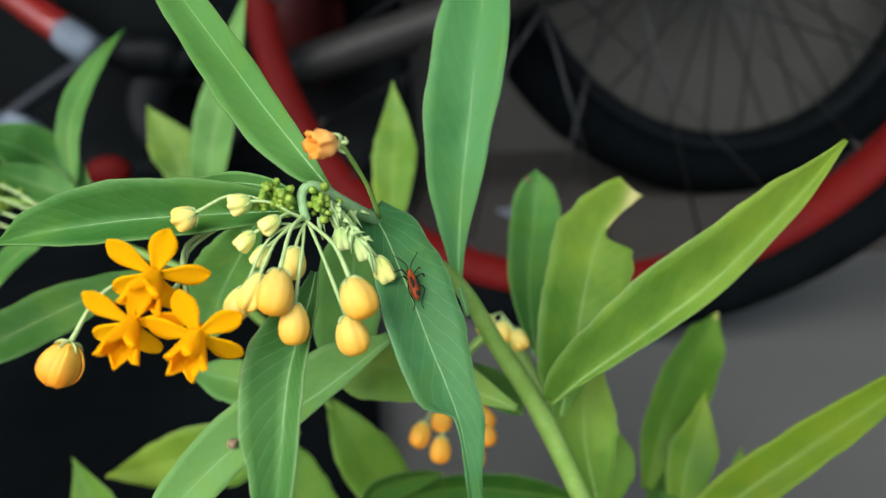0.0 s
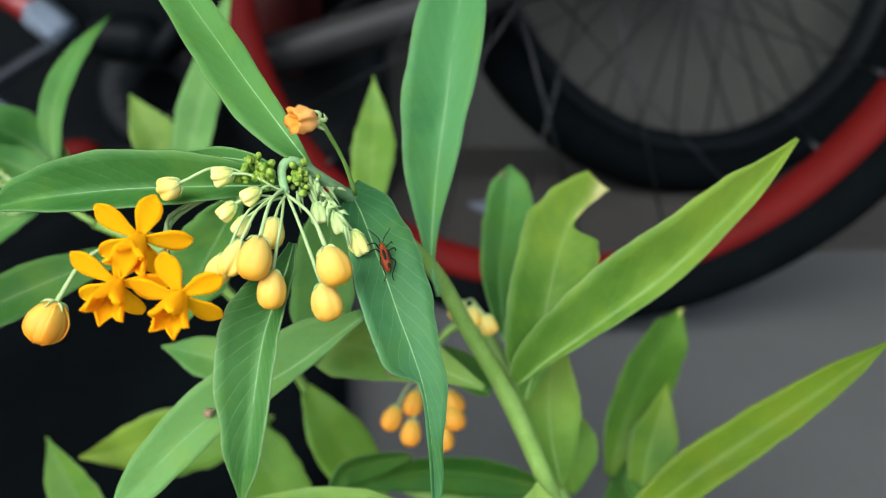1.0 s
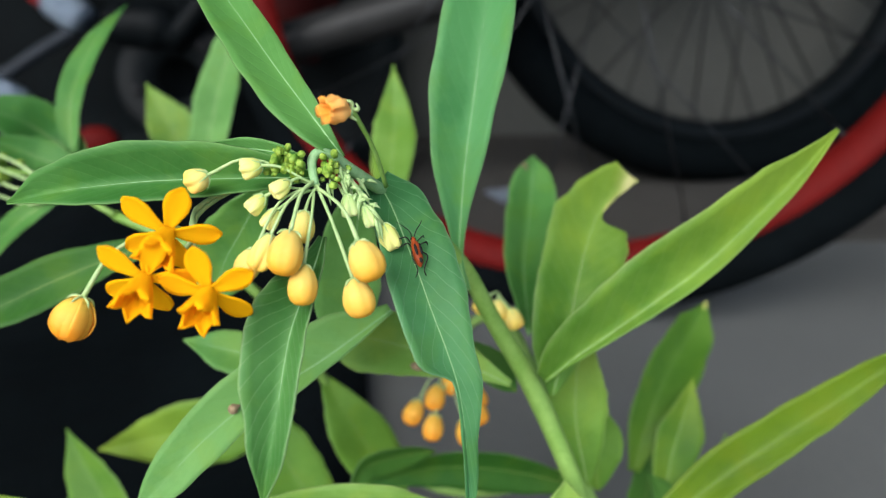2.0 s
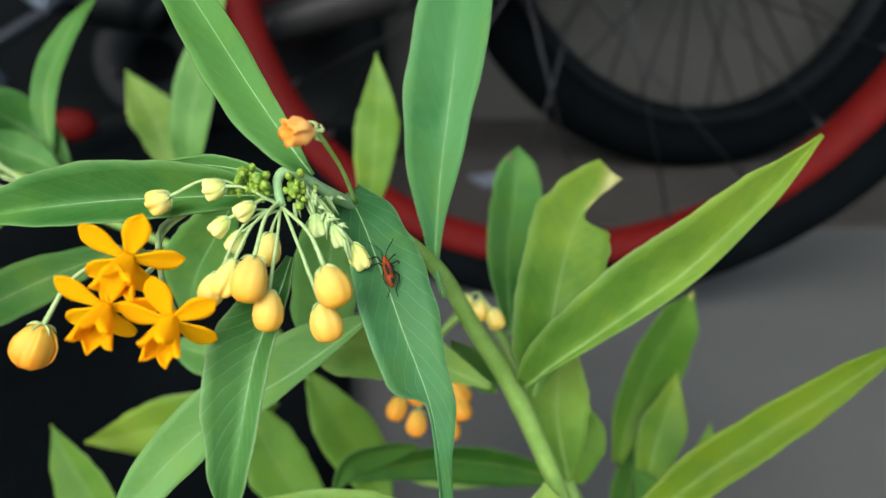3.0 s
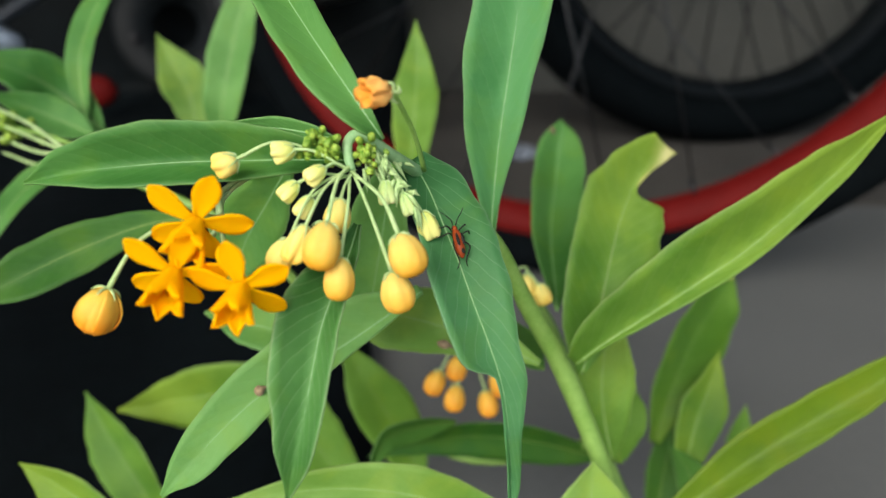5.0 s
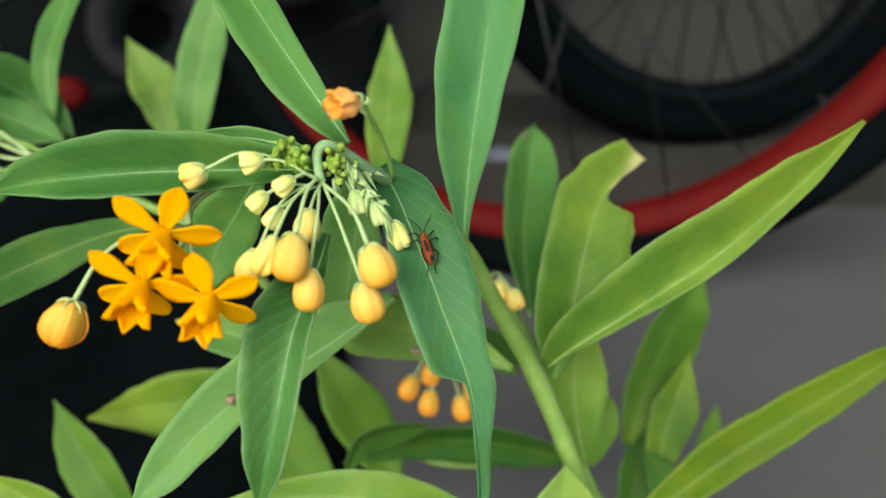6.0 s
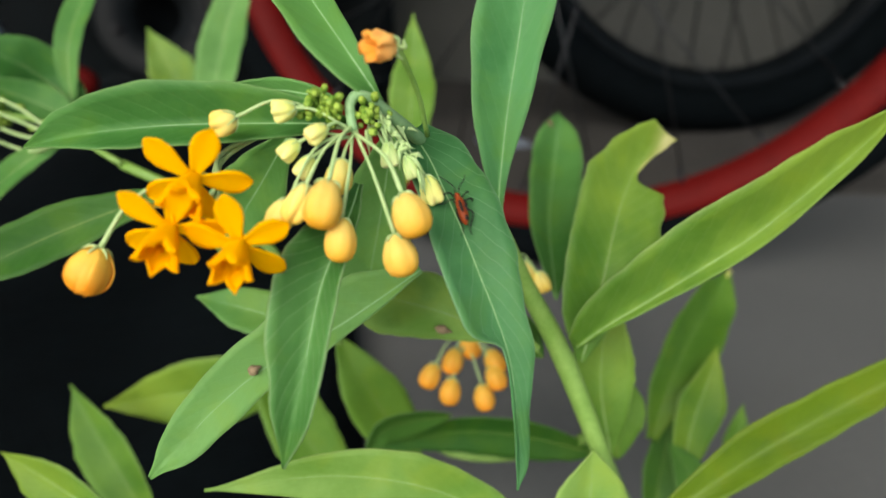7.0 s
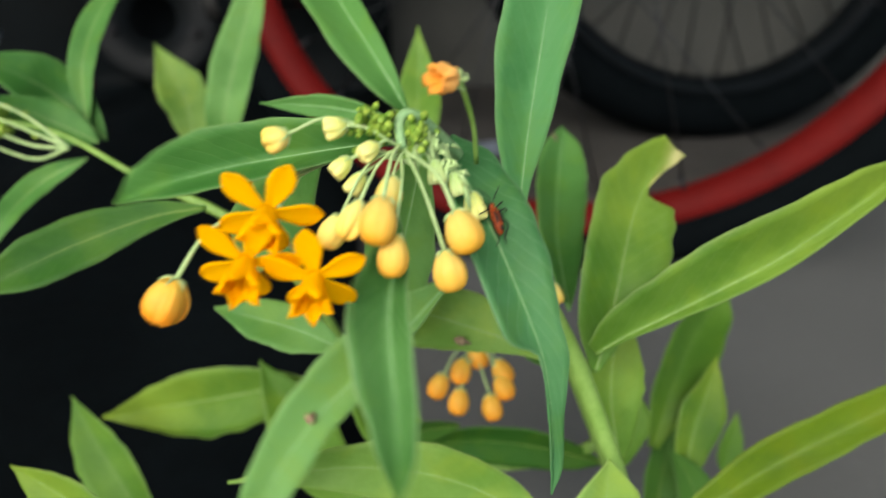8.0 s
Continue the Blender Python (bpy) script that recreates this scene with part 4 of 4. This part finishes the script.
def petal_grid(size, angle, bend, width):
    """A blunt oblong petal that spreads from the foot of the crown and turns back."""
    out = Vector((math.cos(angle), math.sin(angle), 0))
    side = Vector((-out.y, out.x, 0))
    grid = []
    for i in range(13):
        s = i / 12
        c = out * size * (0.09 + 0.95 * s - 0.10 * s * s) + Vector((0, 0, size * (0.05 + 0.05 * s - bend * s ** 1.5)))
        w = size * width * run(((0, 0.34), (0.22, 0.62), (0.5, 1.0), (0.74, 0.96), (0.9, 0.62), (1, 0.10)), s)
        grid.append([c + side * (w * v / 3) + Vector((0, 0, size * 0.035 * (v / 3) ** 2)) for v in range(-3, 4)])
    return grid


def flower(at, lean, size, spin, stalk_back):
    """Five petals turned back from a hanging crown of five hoods round a column."""
    at = Vector(at)
    way = Matrix.Rotation(radians(lean), 3, "Y") @ Vector((0.03, -0.96, -0.26))
    crown = lathe([(size * r, size * z) for r, z in ((0.07, -0.10), (0.12, 0.0), (0.11, 0.16), (0.15, 0.30), (0.14, 0.42), (0.0, 0.46))], 20, lobes=5, depth=0.12)
    head = part("flower", crown, CORONA, plant, "open orange milkweed flower")
    head.matrix_basis = aimed(at, way)
    for k in range(5):
        a = radians(spin + 72 * k)
        sheet(petal_grid(size, a, random.uniform(0.10, 0.22), random.uniform(0.225, 0.25)), PETAL, "petal", head, 0.0003)
        sheet(hood_grid(size, a + radians(36)), CORONA, "hood", head, 0.00035)
        horn = Vector((math.cos(a + radians(36)), math.sin(a + radians(36)), 0))
        part("horn", tube([horn * size * 0.14 + Vector((0, 0, 0.20 * size)), horn * size * 0.20 + Vector((0, 0, 0.46 * size)), horn * size * 0.08 + Vector((0, 0, 0.60 * size))], [size * 0.035, size * 0.030, size * 0.012], 6, n=6), CORONA, head)
    back = at - way.normalized() * size * 0.10
    stalk = part("pedicel", tube([back, *stalk_back, JOINT], [0.0006, 0.0005, 0.0004, 0.0004], 8, n=18), PALE_STALK, plant)
    NODDING.extend((head, stalk))


flower((-0.0426, 0.1005, 0.2424), 0, 0.0096, 62, [(-0.0429, 0.1120, 0.2377), (-0.0446, 0.1205, 0.2395), (-0.0353, 0.1235, 0.2437), (-0.0262, 0.1220, 0.2454)])
flower((-0.0451, 0.0945, 0.2364), -4, 0.0093, 65, [(-0.0445, 0.1135, 0.2342), (-0.0452, 0.1210, 0.2384), (-0.0355, 0.1240, 0.2433), (-0.0263, 0.1225, 0.2451)])
flower((-0.0343, 0.0935, 0.2343), 6, 0.0092, 25, [(-0.0431, 0.1120, 0.2331), (-0.0446, 0.1205, 0.2380), (-0.0354, 0.1235, 0.2432), (-0.0262, 0.1220, 0.2452)])

DRY = (-0.0138, 0.1082, 0.2618)
DRY_FOOT = (-0.0060, 0.1196, 0.2439)
DRY_NECK = (-0.0106, 0.1091, 0.2613)
BUG = (-0.0001, 0.1110, 0.2329)
BUG_HEAD = (-0.0012, 0.1135, 0.2357)
SPECK = (-0.0465, 0.1272, 0.1853)
SPECK_B = (-0.0440, 0.1278, 0.1868)
GREENS = (-0.0233, 0.1135, 0.2505)
GREENS_B = (-0.0159, 0.1140, 0.2482)
SPECK_C = (-0.0042, 0.1571, 0.1794)
SPECK_D = (0.0005, 0.1565, 0.1784)
SHOOT = (-0.1645, 0.2431, 0.2151)
SHOOT_FOOT = (-0.1060, 0.2087, 0.2078)
# withered flower on its own stalk
crumple = lathe([(0.0006, 0.0), (0.0017, 0.0006), (0.0024, 0.0018), (0.0026, 0.0030), (0.0023, 0.0042), (0.0025, 0.0050), (0.0018, 0.0047), (0.0013, 0.0036), (0.0, 0.0030)], 40, lobes=5, depth=0.30)
for v in crumple.verts:
    v.co += Vector((noise.noise(v.co * 700), noise.noise(v.co * 700 + Vector((7, 0, 0))), noise.noise(v.co * 700 + Vector((0, 7, 0))))) * 0.0007
dry = part("withered_flower", crumple, DRIED, plant, "withered orange flower")
dry.matrix_basis = aimed(Vector(DRY) + Vector((0.0026, 0.0004, -0.0002)), (-1.0, -0.9, 0.0)) @ Matrix.Scale(0.95, 4)
drooping = part("pedicel", tube([DRY_FOOT, (Vector(DRY_FOOT) + Vector(DRY_NECK)) * 0.5 + Vector((0.0008, 0, 0)), DRY_NECK], [0.00050, 0.00040, 0.00050], 8, n=10), STALK, plant)
scrap = bmesh.new()
for k in range(4):
    a = k * 1.5
    tube([Vector(DRY_NECK), Vector(DRY_NECK) + Vector((0.0012 * math.cos(a), -0.0003, 0.0012 * math.sin(a))), Vector(DRY_NECK) + Vector((0.0014 * math.cos(a + 0.9), -0.0006, 0.0020 * math.sin(a + 0.6)))], [0.0004, 0.0004, 0.0001], 6, n=5, bm=scrap)
WITHERED = [dry, drooping, part("calyx", scrap, PALE_STALK, plant)]

# tight green buds at the shoot tip
for k in range(66):
    c = Vector(GREENS if k < 44 else GREENS_B) + Vector((random.gauss(0, 0.0020 if k < 44 else 0.0012), random.gauss(-0.0010, 0.0009), random.gauss(0, 0.0015)))
    r = random.uniform(0.00042, 0.00086)
    ob = part("green_bud", lathe([(r * x, r * 1.3 * z) for x, z in ((0.3, -1), (0.8, -0.6), (1, 0), (0.9, 0.55), (0.6, 0.92), (0.2, 0.84), (0, 0.8))], 20, lobes=5, depth=0.26), BUD_GREEN, plant)
    ob.matrix_basis = aimed(c, (random.gauss(0, 0.5), -0.7, random.gauss(0.0, 0.6)))
# narrow pale bracts along the bent stalk and among the young buds beside it
for k in range(34):
    a = Vector(ARCH[1]).lerp(Vector(JOINT), random.random() * 0.8) if k < 16 else Vector(BEND).lerp(Vector((-0.0062, 0.1112, 0.2390)), random.random())
    a = a + Vector((random.gauss(0, 0.0006), -0.0010, random.gauss(0.0004, 0.0006)))
    b = a + Vector((random.uniform(-0.0008, 0.0030), random.uniform(-0.0022, 0.0), random.uniform(-0.0042, 0.0008)))
    part("bract", tube([a, a.lerp(b, 0.5) + Vector((0, -0.0006, 0.0005)), b], [0.00030, 0.00042, 0.00006], 6, n=6), PALE_STALK, plant)
# side shoot with green buds
part("side_shoot", tube([SHOOT_FOOT, Vector(SHOOT_FOOT).lerp(Vector(SHOOT), 0.5) + Vector((0, 0, 0.004)), SHOOT], [0.0011, 0.0009, 0.0007], 8, n=10), STALK, rear)
for k in range(4):
    part("pedicel", tube([Vector(SHOOT_FOOT).lerp(Vector(SHOOT), 0.45), Vector(SHOOT).lerp(Vector(SHOOT_FOOT), 0.3) + Vector((0, -0.003, 0.007 - 0.005 * k)), Vector(SHOOT) + Vector((-0.004, 0, 0.008 - 0.006 * k))], [0.0007, 0.0006, 0.0005], 6, n=8), PALE_STALK, rear)
for k in range(22):
    c = Vector(SHOOT) + Vector((random.gauss(0, 0.004), random.gauss(0, 0.003), random.gauss(0, 0.0035)))
    r = random.uniform(0.0011, 0.0022)
    ob = part("green_bud", lathe([(r * x, r * 1.3 * z) for x, z in ((0.3, -1), (0.8, -0.6), (1, 0), (0.8, 0.6), (0.35, 0.95), (0, 1))], 12, lobes=5, depth=0.1), BUD_GREEN, rear)
    ob.matrix_basis = aimed(c, (random.gauss(0, 0.5), -0.5, random.gauss(0.3, 0.5)))

# ---- the bug and the husk on the leaves ----
def bug():
    """A red and black nymph seen from its flank: body, head, wing pads, six jointed legs and two feelers; its head points along local y, its back along z."""
    thing = tagged(new("milkweed_bug"), "small red bug with black wing pads on a leaf", "bug")
    s = 0.0061

    def oval(rx, ry, rz, at, n=20):
        bm = bmesh.new()
        bmesh.ops.create_uvsphere(bm, u_segments=n, v_segments=n // 2, radius=1, matrix=Matrix.Translation(Vector(at) * s) @ Matrix.Diagonal((rx * s, ry * s, rz * s, 1)))
        return bm

    def limb(name, points, r0, r1):
        return part(name, tube([Vector(p) * s for p in points], [r0 * s, r0 * s, r1 * s], 6, n=12), BUG_BLACK, thing)

    part("abdomen", tube([Vector(p) * s for p in ((0, 0.12, 0.18), (0, -0.08, 0.18), (0, -0.26, 0.17), (0, -0.42, 0.16), (0, -0.54, 0.15))], [0.12 * s, 0.150 * s, 0.15 * s, 0.11 * s, 0.03 * s], 18, n=14), BUG_RED, thing)
    part("thorax", tube([Vector(p) * s for p in ((0, 0.02, 0.19), (0, 0.14, 0.20), (0, 0.26, 0.19), (0, 0.33, 0.18))], [0.145 * s, 0.14 * s, 0.11 * s, 0.07 * s], 18, n=10), BUG_RED, thing)
    part("head", oval(0.085, 0.10, 0.08, (0, 0.39, 0.17)), BUG_RED, thing)
    part("wing_pad", oval(0.055, 0.20, 0.05, (0.085, 0.0, 0.315)), BUG_BLACK, thing)
    part("wing_pad", oval(0.055, 0.20, 0.05, (-0.085, 0.0, 0.315)), BUG_BLACK, thing)
    part("tail_mark", oval(0.06, 0.10, 0.04, (0, -0.36, 0.29)), BUG_BLACK, thing)
    for side in (-1, 1):
        part("eye", oval(0.035, 0.035, 0.035, (side * 0.075, 0.41, 0.19), 10), BUG_BLACK, thing)
        limb("leg", ((side * 0.10, 0.30, 0.14), (side * 0.30, 0.44, 0.30), (side * 0.44, 0.48, 0.12), (side * 0.52, 0.55, 0.0)), 0.022, 0.011)
        limb("leg", ((side * 0.12, 0.18, 0.14), (side * 0.34, 0.22, 0.32), (side * 0.50, 0.20, 0.12), (side * 0.58, 0.26, 0.0)), 0.022, 0.011)
        limb("leg", ((side * 0.12, 0.02, 0.12), (side * 0.28, -0.24, 0.28), (side * 0.12, -0.62, 0.12), (side * 0.20, -0.82, 0.0)), 0.022, 0.011)
        limb("feeler", ((side * 0.04, 0.46, 0.20), (side * 0.12, 0.64, 0.30), (side * 0.34, 0.86, 0.30), (side * 0.46, 1.00, 0.26)), 0.015, 0.009)
    return thing


the_bug = bug()


def husk_on(a, b, label):
    a, b = Vector(a), Vector(b)
    bm = tube([a, a.lerp(b, 0.5) + Vector((0, -0.0006, 0.0004)), b], [0.0003, 0.0012, 0.0013, 0.0006, 0.0002], 12, n=16)
    return tagged(part("leaf_husk", bm, HUSK), label, "husk")


husk = husk_on(SPECK, SPECK_B, "small dry brown husk lying on a pale leaf")
husk_low = husk_on(SPECK_C, SPECK_D, "dark flat seed husk lying on a lower leaf")


def motions():
    # seconds, shift in metres, turn in degrees of the swaying plant
    SWAY = [
        (0, -0.0013, 0.0029, -0.0003, -0.35, 0.26, 0.75),
        (0.5, 0.0000, 0.0011, -0.0012, -0.59, 0.03, 0.04),
        (1, -0.0011, -0.0011, -0.0018, -0.94, 0.13, 0.25),
        (1.5, -0.0009, 0.0008, -0.0015, -0.50, 0.12, 0.37),
        (1.7, -0.0015, -0.0009, -0.0019, -0.67, 0.07, 0.35),
        (2.8, -0.0050, -0.0109, -0.0040, -1.65, -0.21, 0.25),
        (3, -0.0030, -0.0037, -0.0039, -0.19, -0.59, -0.51),
        (3.2, -0.0043, -0.0036, 0.0016, -1.93, 0.37, -0.75),
        (3.35, -0.0026, -0.0046, -0.0019, -1.27, 0.29, -0.24),
        (3.5, -0.0019, -0.0063, -0.0050, -0.42, -0.45, -0.27),
        (3.8, -0.0000, -0.0049, -0.0044, -0.72, 1.12, 1.00),
        (4, -0.0012, -0.0062, -0.0044, -0.43, -0.39, -0.33),
        (4.5, -0.0002, -0.0059, -0.0045, -0.19, -0.42, -0.31),
        (4.7, 0.0001, -0.0074, -0.0044, -0.56, -0.36, -0.21),
        (5.8, 0.0035, -0.0018, -0.0040, 0.12, -0.33, -0.28),
        (6, 0.0031, -0.0045, -0.0040, -0.49, -0.13, 0.07),
        (6.5, 0.0037, -0.0025, -0.0024, -0.07, -0.13, 0.01),
        (6.7, -0.0008, -0.0061, 0.0013, -1.50, 0.04, -1.37),
        (6.9, 0.0033, -0.0108, 0.0031, -2.69, -1.12, -1.41),
        (7, 0.0018, -0.0101, 0.0014, -2.38, 0.40, -0.62),
        (7.1, 0.0084, -0.0072, -0.0024, -2.00, -0.34, 0.44),
        (7.2, 0.0020, -0.0046, -0.0097, -0.23, -2.27, -2.39),
        (7.35, -0.0049, -0.0072, -0.0001, -2.18, -1.41, -2.94),
        (7.5, -0.0014, -0.0071, 0.0013, -1.68, 1.08, 1.09),
        (7.6, 0.0067, -0.0062, -0.0044, -1.54, -2.14, -0.08),
        (7.7, 0.0050, -0.0055, -0.0083, -0.75, -2.53, -0.87),
        (7.9, 0.0007, -0.0094, -0.0040, -1.68, -1.47, -1.06),
        (8, -0.0015, -0.0114, 0.0020, -2.78, 1.00, 0.32),
    ]
    walk(plant, [(t, pose(*row)) for t, *row in SWAY])
    walk(rear, [(t, pose(*row)) for t, *row in SWAY])
    # leaves that swing on their own: seconds, turn about the line of sight in degrees, shift along x and up
    towards, upward = Vector((0, -0.89, 0.45)), Vector((0, 0.45, 0.89))

    def swing(foot, rows):
        foot = Vector(foot)
        return [(t, Matrix.Translation(foot + Vector((x, 0, 0)) + upward * up) @ Matrix.Rotation(radians(a), 4, towards) @ Matrix.Translation(-foot)) for t, a, x, up in rows]

    HANGING = ((0, 0, 0, 0), (1.5, -0.8, 0, 0), (3, 0, 0, 0), (4.7, 0, 0, 0), (6.5, 0.5, -0.0006, 0.0006), (7, 1.2, -0.0005, -0.0004), (7.5, 2.4, -0.0028, 0), (8, 1.6, -0.0022, 0.0006))
    SPOT = ((0, 0, 0, 0), (7, 0, 0, 0), (7.5, 0.3, 0, 0), (7.9, 0.6, 0, 0), (8, 13.5, 0, 0))
    for ob, foot, rows in (
        (FRONT_LEAF, FRONT_FOOT, ((0, 5, 0, 0), (1.5, 3, 0, 0), (3, 0.5, 0, 0), (6.5, 0, 0, 0), (7, 0, 0, 0.0008), (7.5, 1, -0.0022, -0.001), (7.9, 0.5, -0.0010, 0), (8, 15, -0.0016, -0.002))),
        (SPOT_LEAF, SPOT_FOOT, SPOT),
        (SLANT_LEAF, SLANT_FOOT, ((0, 0, 0, 0.0008), (1.5, 0, 0, 0.0008), (3, 0, 0, 0), (4.7, 0, 0, 0), (6.5, -1.5, 0, 0.0008), (7, -2, 0, 0.0008), (7.5, -3.5, -0.001, 0.0008), (7.9, -3.5, -0.0005, 0.0008), (8, -7, 0.0006, 0.002))),
        (LOW_LEAF, LOW_FOOT, ((0, -1, 0, 0), (1.5, -1, 0, 0), (3, -1, 0, 0), (4.7, -1, 0, 0), (6.5, -2.5, 0, 0), (7, -3.5, 0, 0), (7.5, -5, 0, 0), (8, -6.5, 0, 0))),
        (LIME_LEAF, LOW_FOOT, ((0, 0, 0, 0), (7, 0, 0, 0), (7.5, 0, 0, 0.0020), (8, 0, 0, 0.0050))),
        (RISING_LEAF, RISING_FOOT, ((0, 3, -0.0012, 0), (1.5, 2, -0.0008, 0), (3.5, 0.4, 0, 0), (4.7, 0, 0, 0), (6.5, 0.5, -0.0008, 0.0014), (7, -0.6, -0.0009, 0), (7.5, -1.1, -0.0047, 0), (8, -3.7, -0.0044, 0.0012))),
        (HANGING_LEAF, HANGING_FOOT, HANGING),
    ):
        walk(ob, swing(foot, rows))
    # the long leaf is blown back at the end
    pivot = Vector(LONG_FOOT)
    walk(LONG_LEAF, [(t, Matrix.Translation(pivot) @ Matrix.Rotation(radians(back), 4, upward) @ Matrix.Rotation(radians(a), 4, towards) @ Matrix.Translation(-pivot)) for t, a, back in ((0, 0, 0), (6.5, 0, 0), (7, 0, -3), (7.5, 2.2, 0), (7.9, 1, -1), (8, 6.5, -17))])
    walk(UPRIGHT_LEAF, [(t, pose(x, 0, 0)) for t, x in ((0, -0.0018), (1.7, -0.0016), (2.8, -0.0018), (4, -0.0020), (4.7, -0.0020), (6, -0.0018), (6.5, -0.0014), (7, -0.0006), (7.5, -0.0040), (8, -0.0016))])
    for ob in BLOWN:
        rest = ob.matrix_basis.copy()
        walk(ob, [(t, Matrix.Translation(d) @ rest) for t, d in ((0, (0, 0, 0)), (6.5, (0, 0, 0)), (7, (-0.0014, 0, 0)), (7.5, (0.0065, 0, 0.0012)), (7.9, (0.0010, 0, -0.0004)), (8, (0.0028, -0.0018, -0.0034)))])
    for ob in WITHERED:
        rest = ob.matrix_basis.copy()
        walk(ob, [(t, Matrix.Translation(d) @ rest) for t, d in ((0, (0, 0, 0)), (7, (0, 0, 0)), (7.5, (-0.0016, 0, -0.0003)), (8, (0.0013, -0.0008, -0.0016)))])
    turn, lean = dict(swing(SPOT_FOOT, SPOT)), dict(swing(HANGING_FOOT, HANGING))

    def swung(keys, t):
        """The swing of a leaf at t, between its own rows."""
        before, after = max(k for k in keys if k <= t), min((k for k in keys if k >= t), default=max(keys))
        return keys[before] if after == before else keys[before].lerp(keys[after], (t - before) / (after - before))

    walk(husk, [(t, pose(*row) @ swung(turn, t)) for t, *row in SWAY])
    walk(husk_low, [(t, pose(*row)) for t, *row in SWAY])
    for ob in NODDING:
        rest = ob.matrix_basis.copy()
        more = 0.0018 if ob in NODDING[:2] else 0.0
        walk(ob, [(t, Matrix.Translation(d) @ rest) for t, d in ((0, (0, 0, 0)), (6.5, (0, 0, 0)), (7.35, (0, 0, 0)), (7.5, (0.0030 + more, 0, -0.0002)), (7.7, (0.0008, 0, 0)), (7.9, (0.0008, 0, -0.0004)), (8, (0.0026 + more * 0.3, 0, -0.0029)))])
    forward = Vector(BUG_HEAD) - Vector(BUG)
    up = FACE - forward * (FACE.dot(forward) / forward.length_squared)
    y, z = forward.normalized(), up.normalized()
    seat = Matrix.Translation(Vector(BUG) + z * 0.0005) @ Matrix((y.cross(z), y, z)).transposed().to_4x4() @ Matrix.Rotation(radians(32), 4, "Y")
    walk(the_bug, [(t, pose(*row) @ swung(lean, t) @ seat) for t, *row in SWAY])


motions()
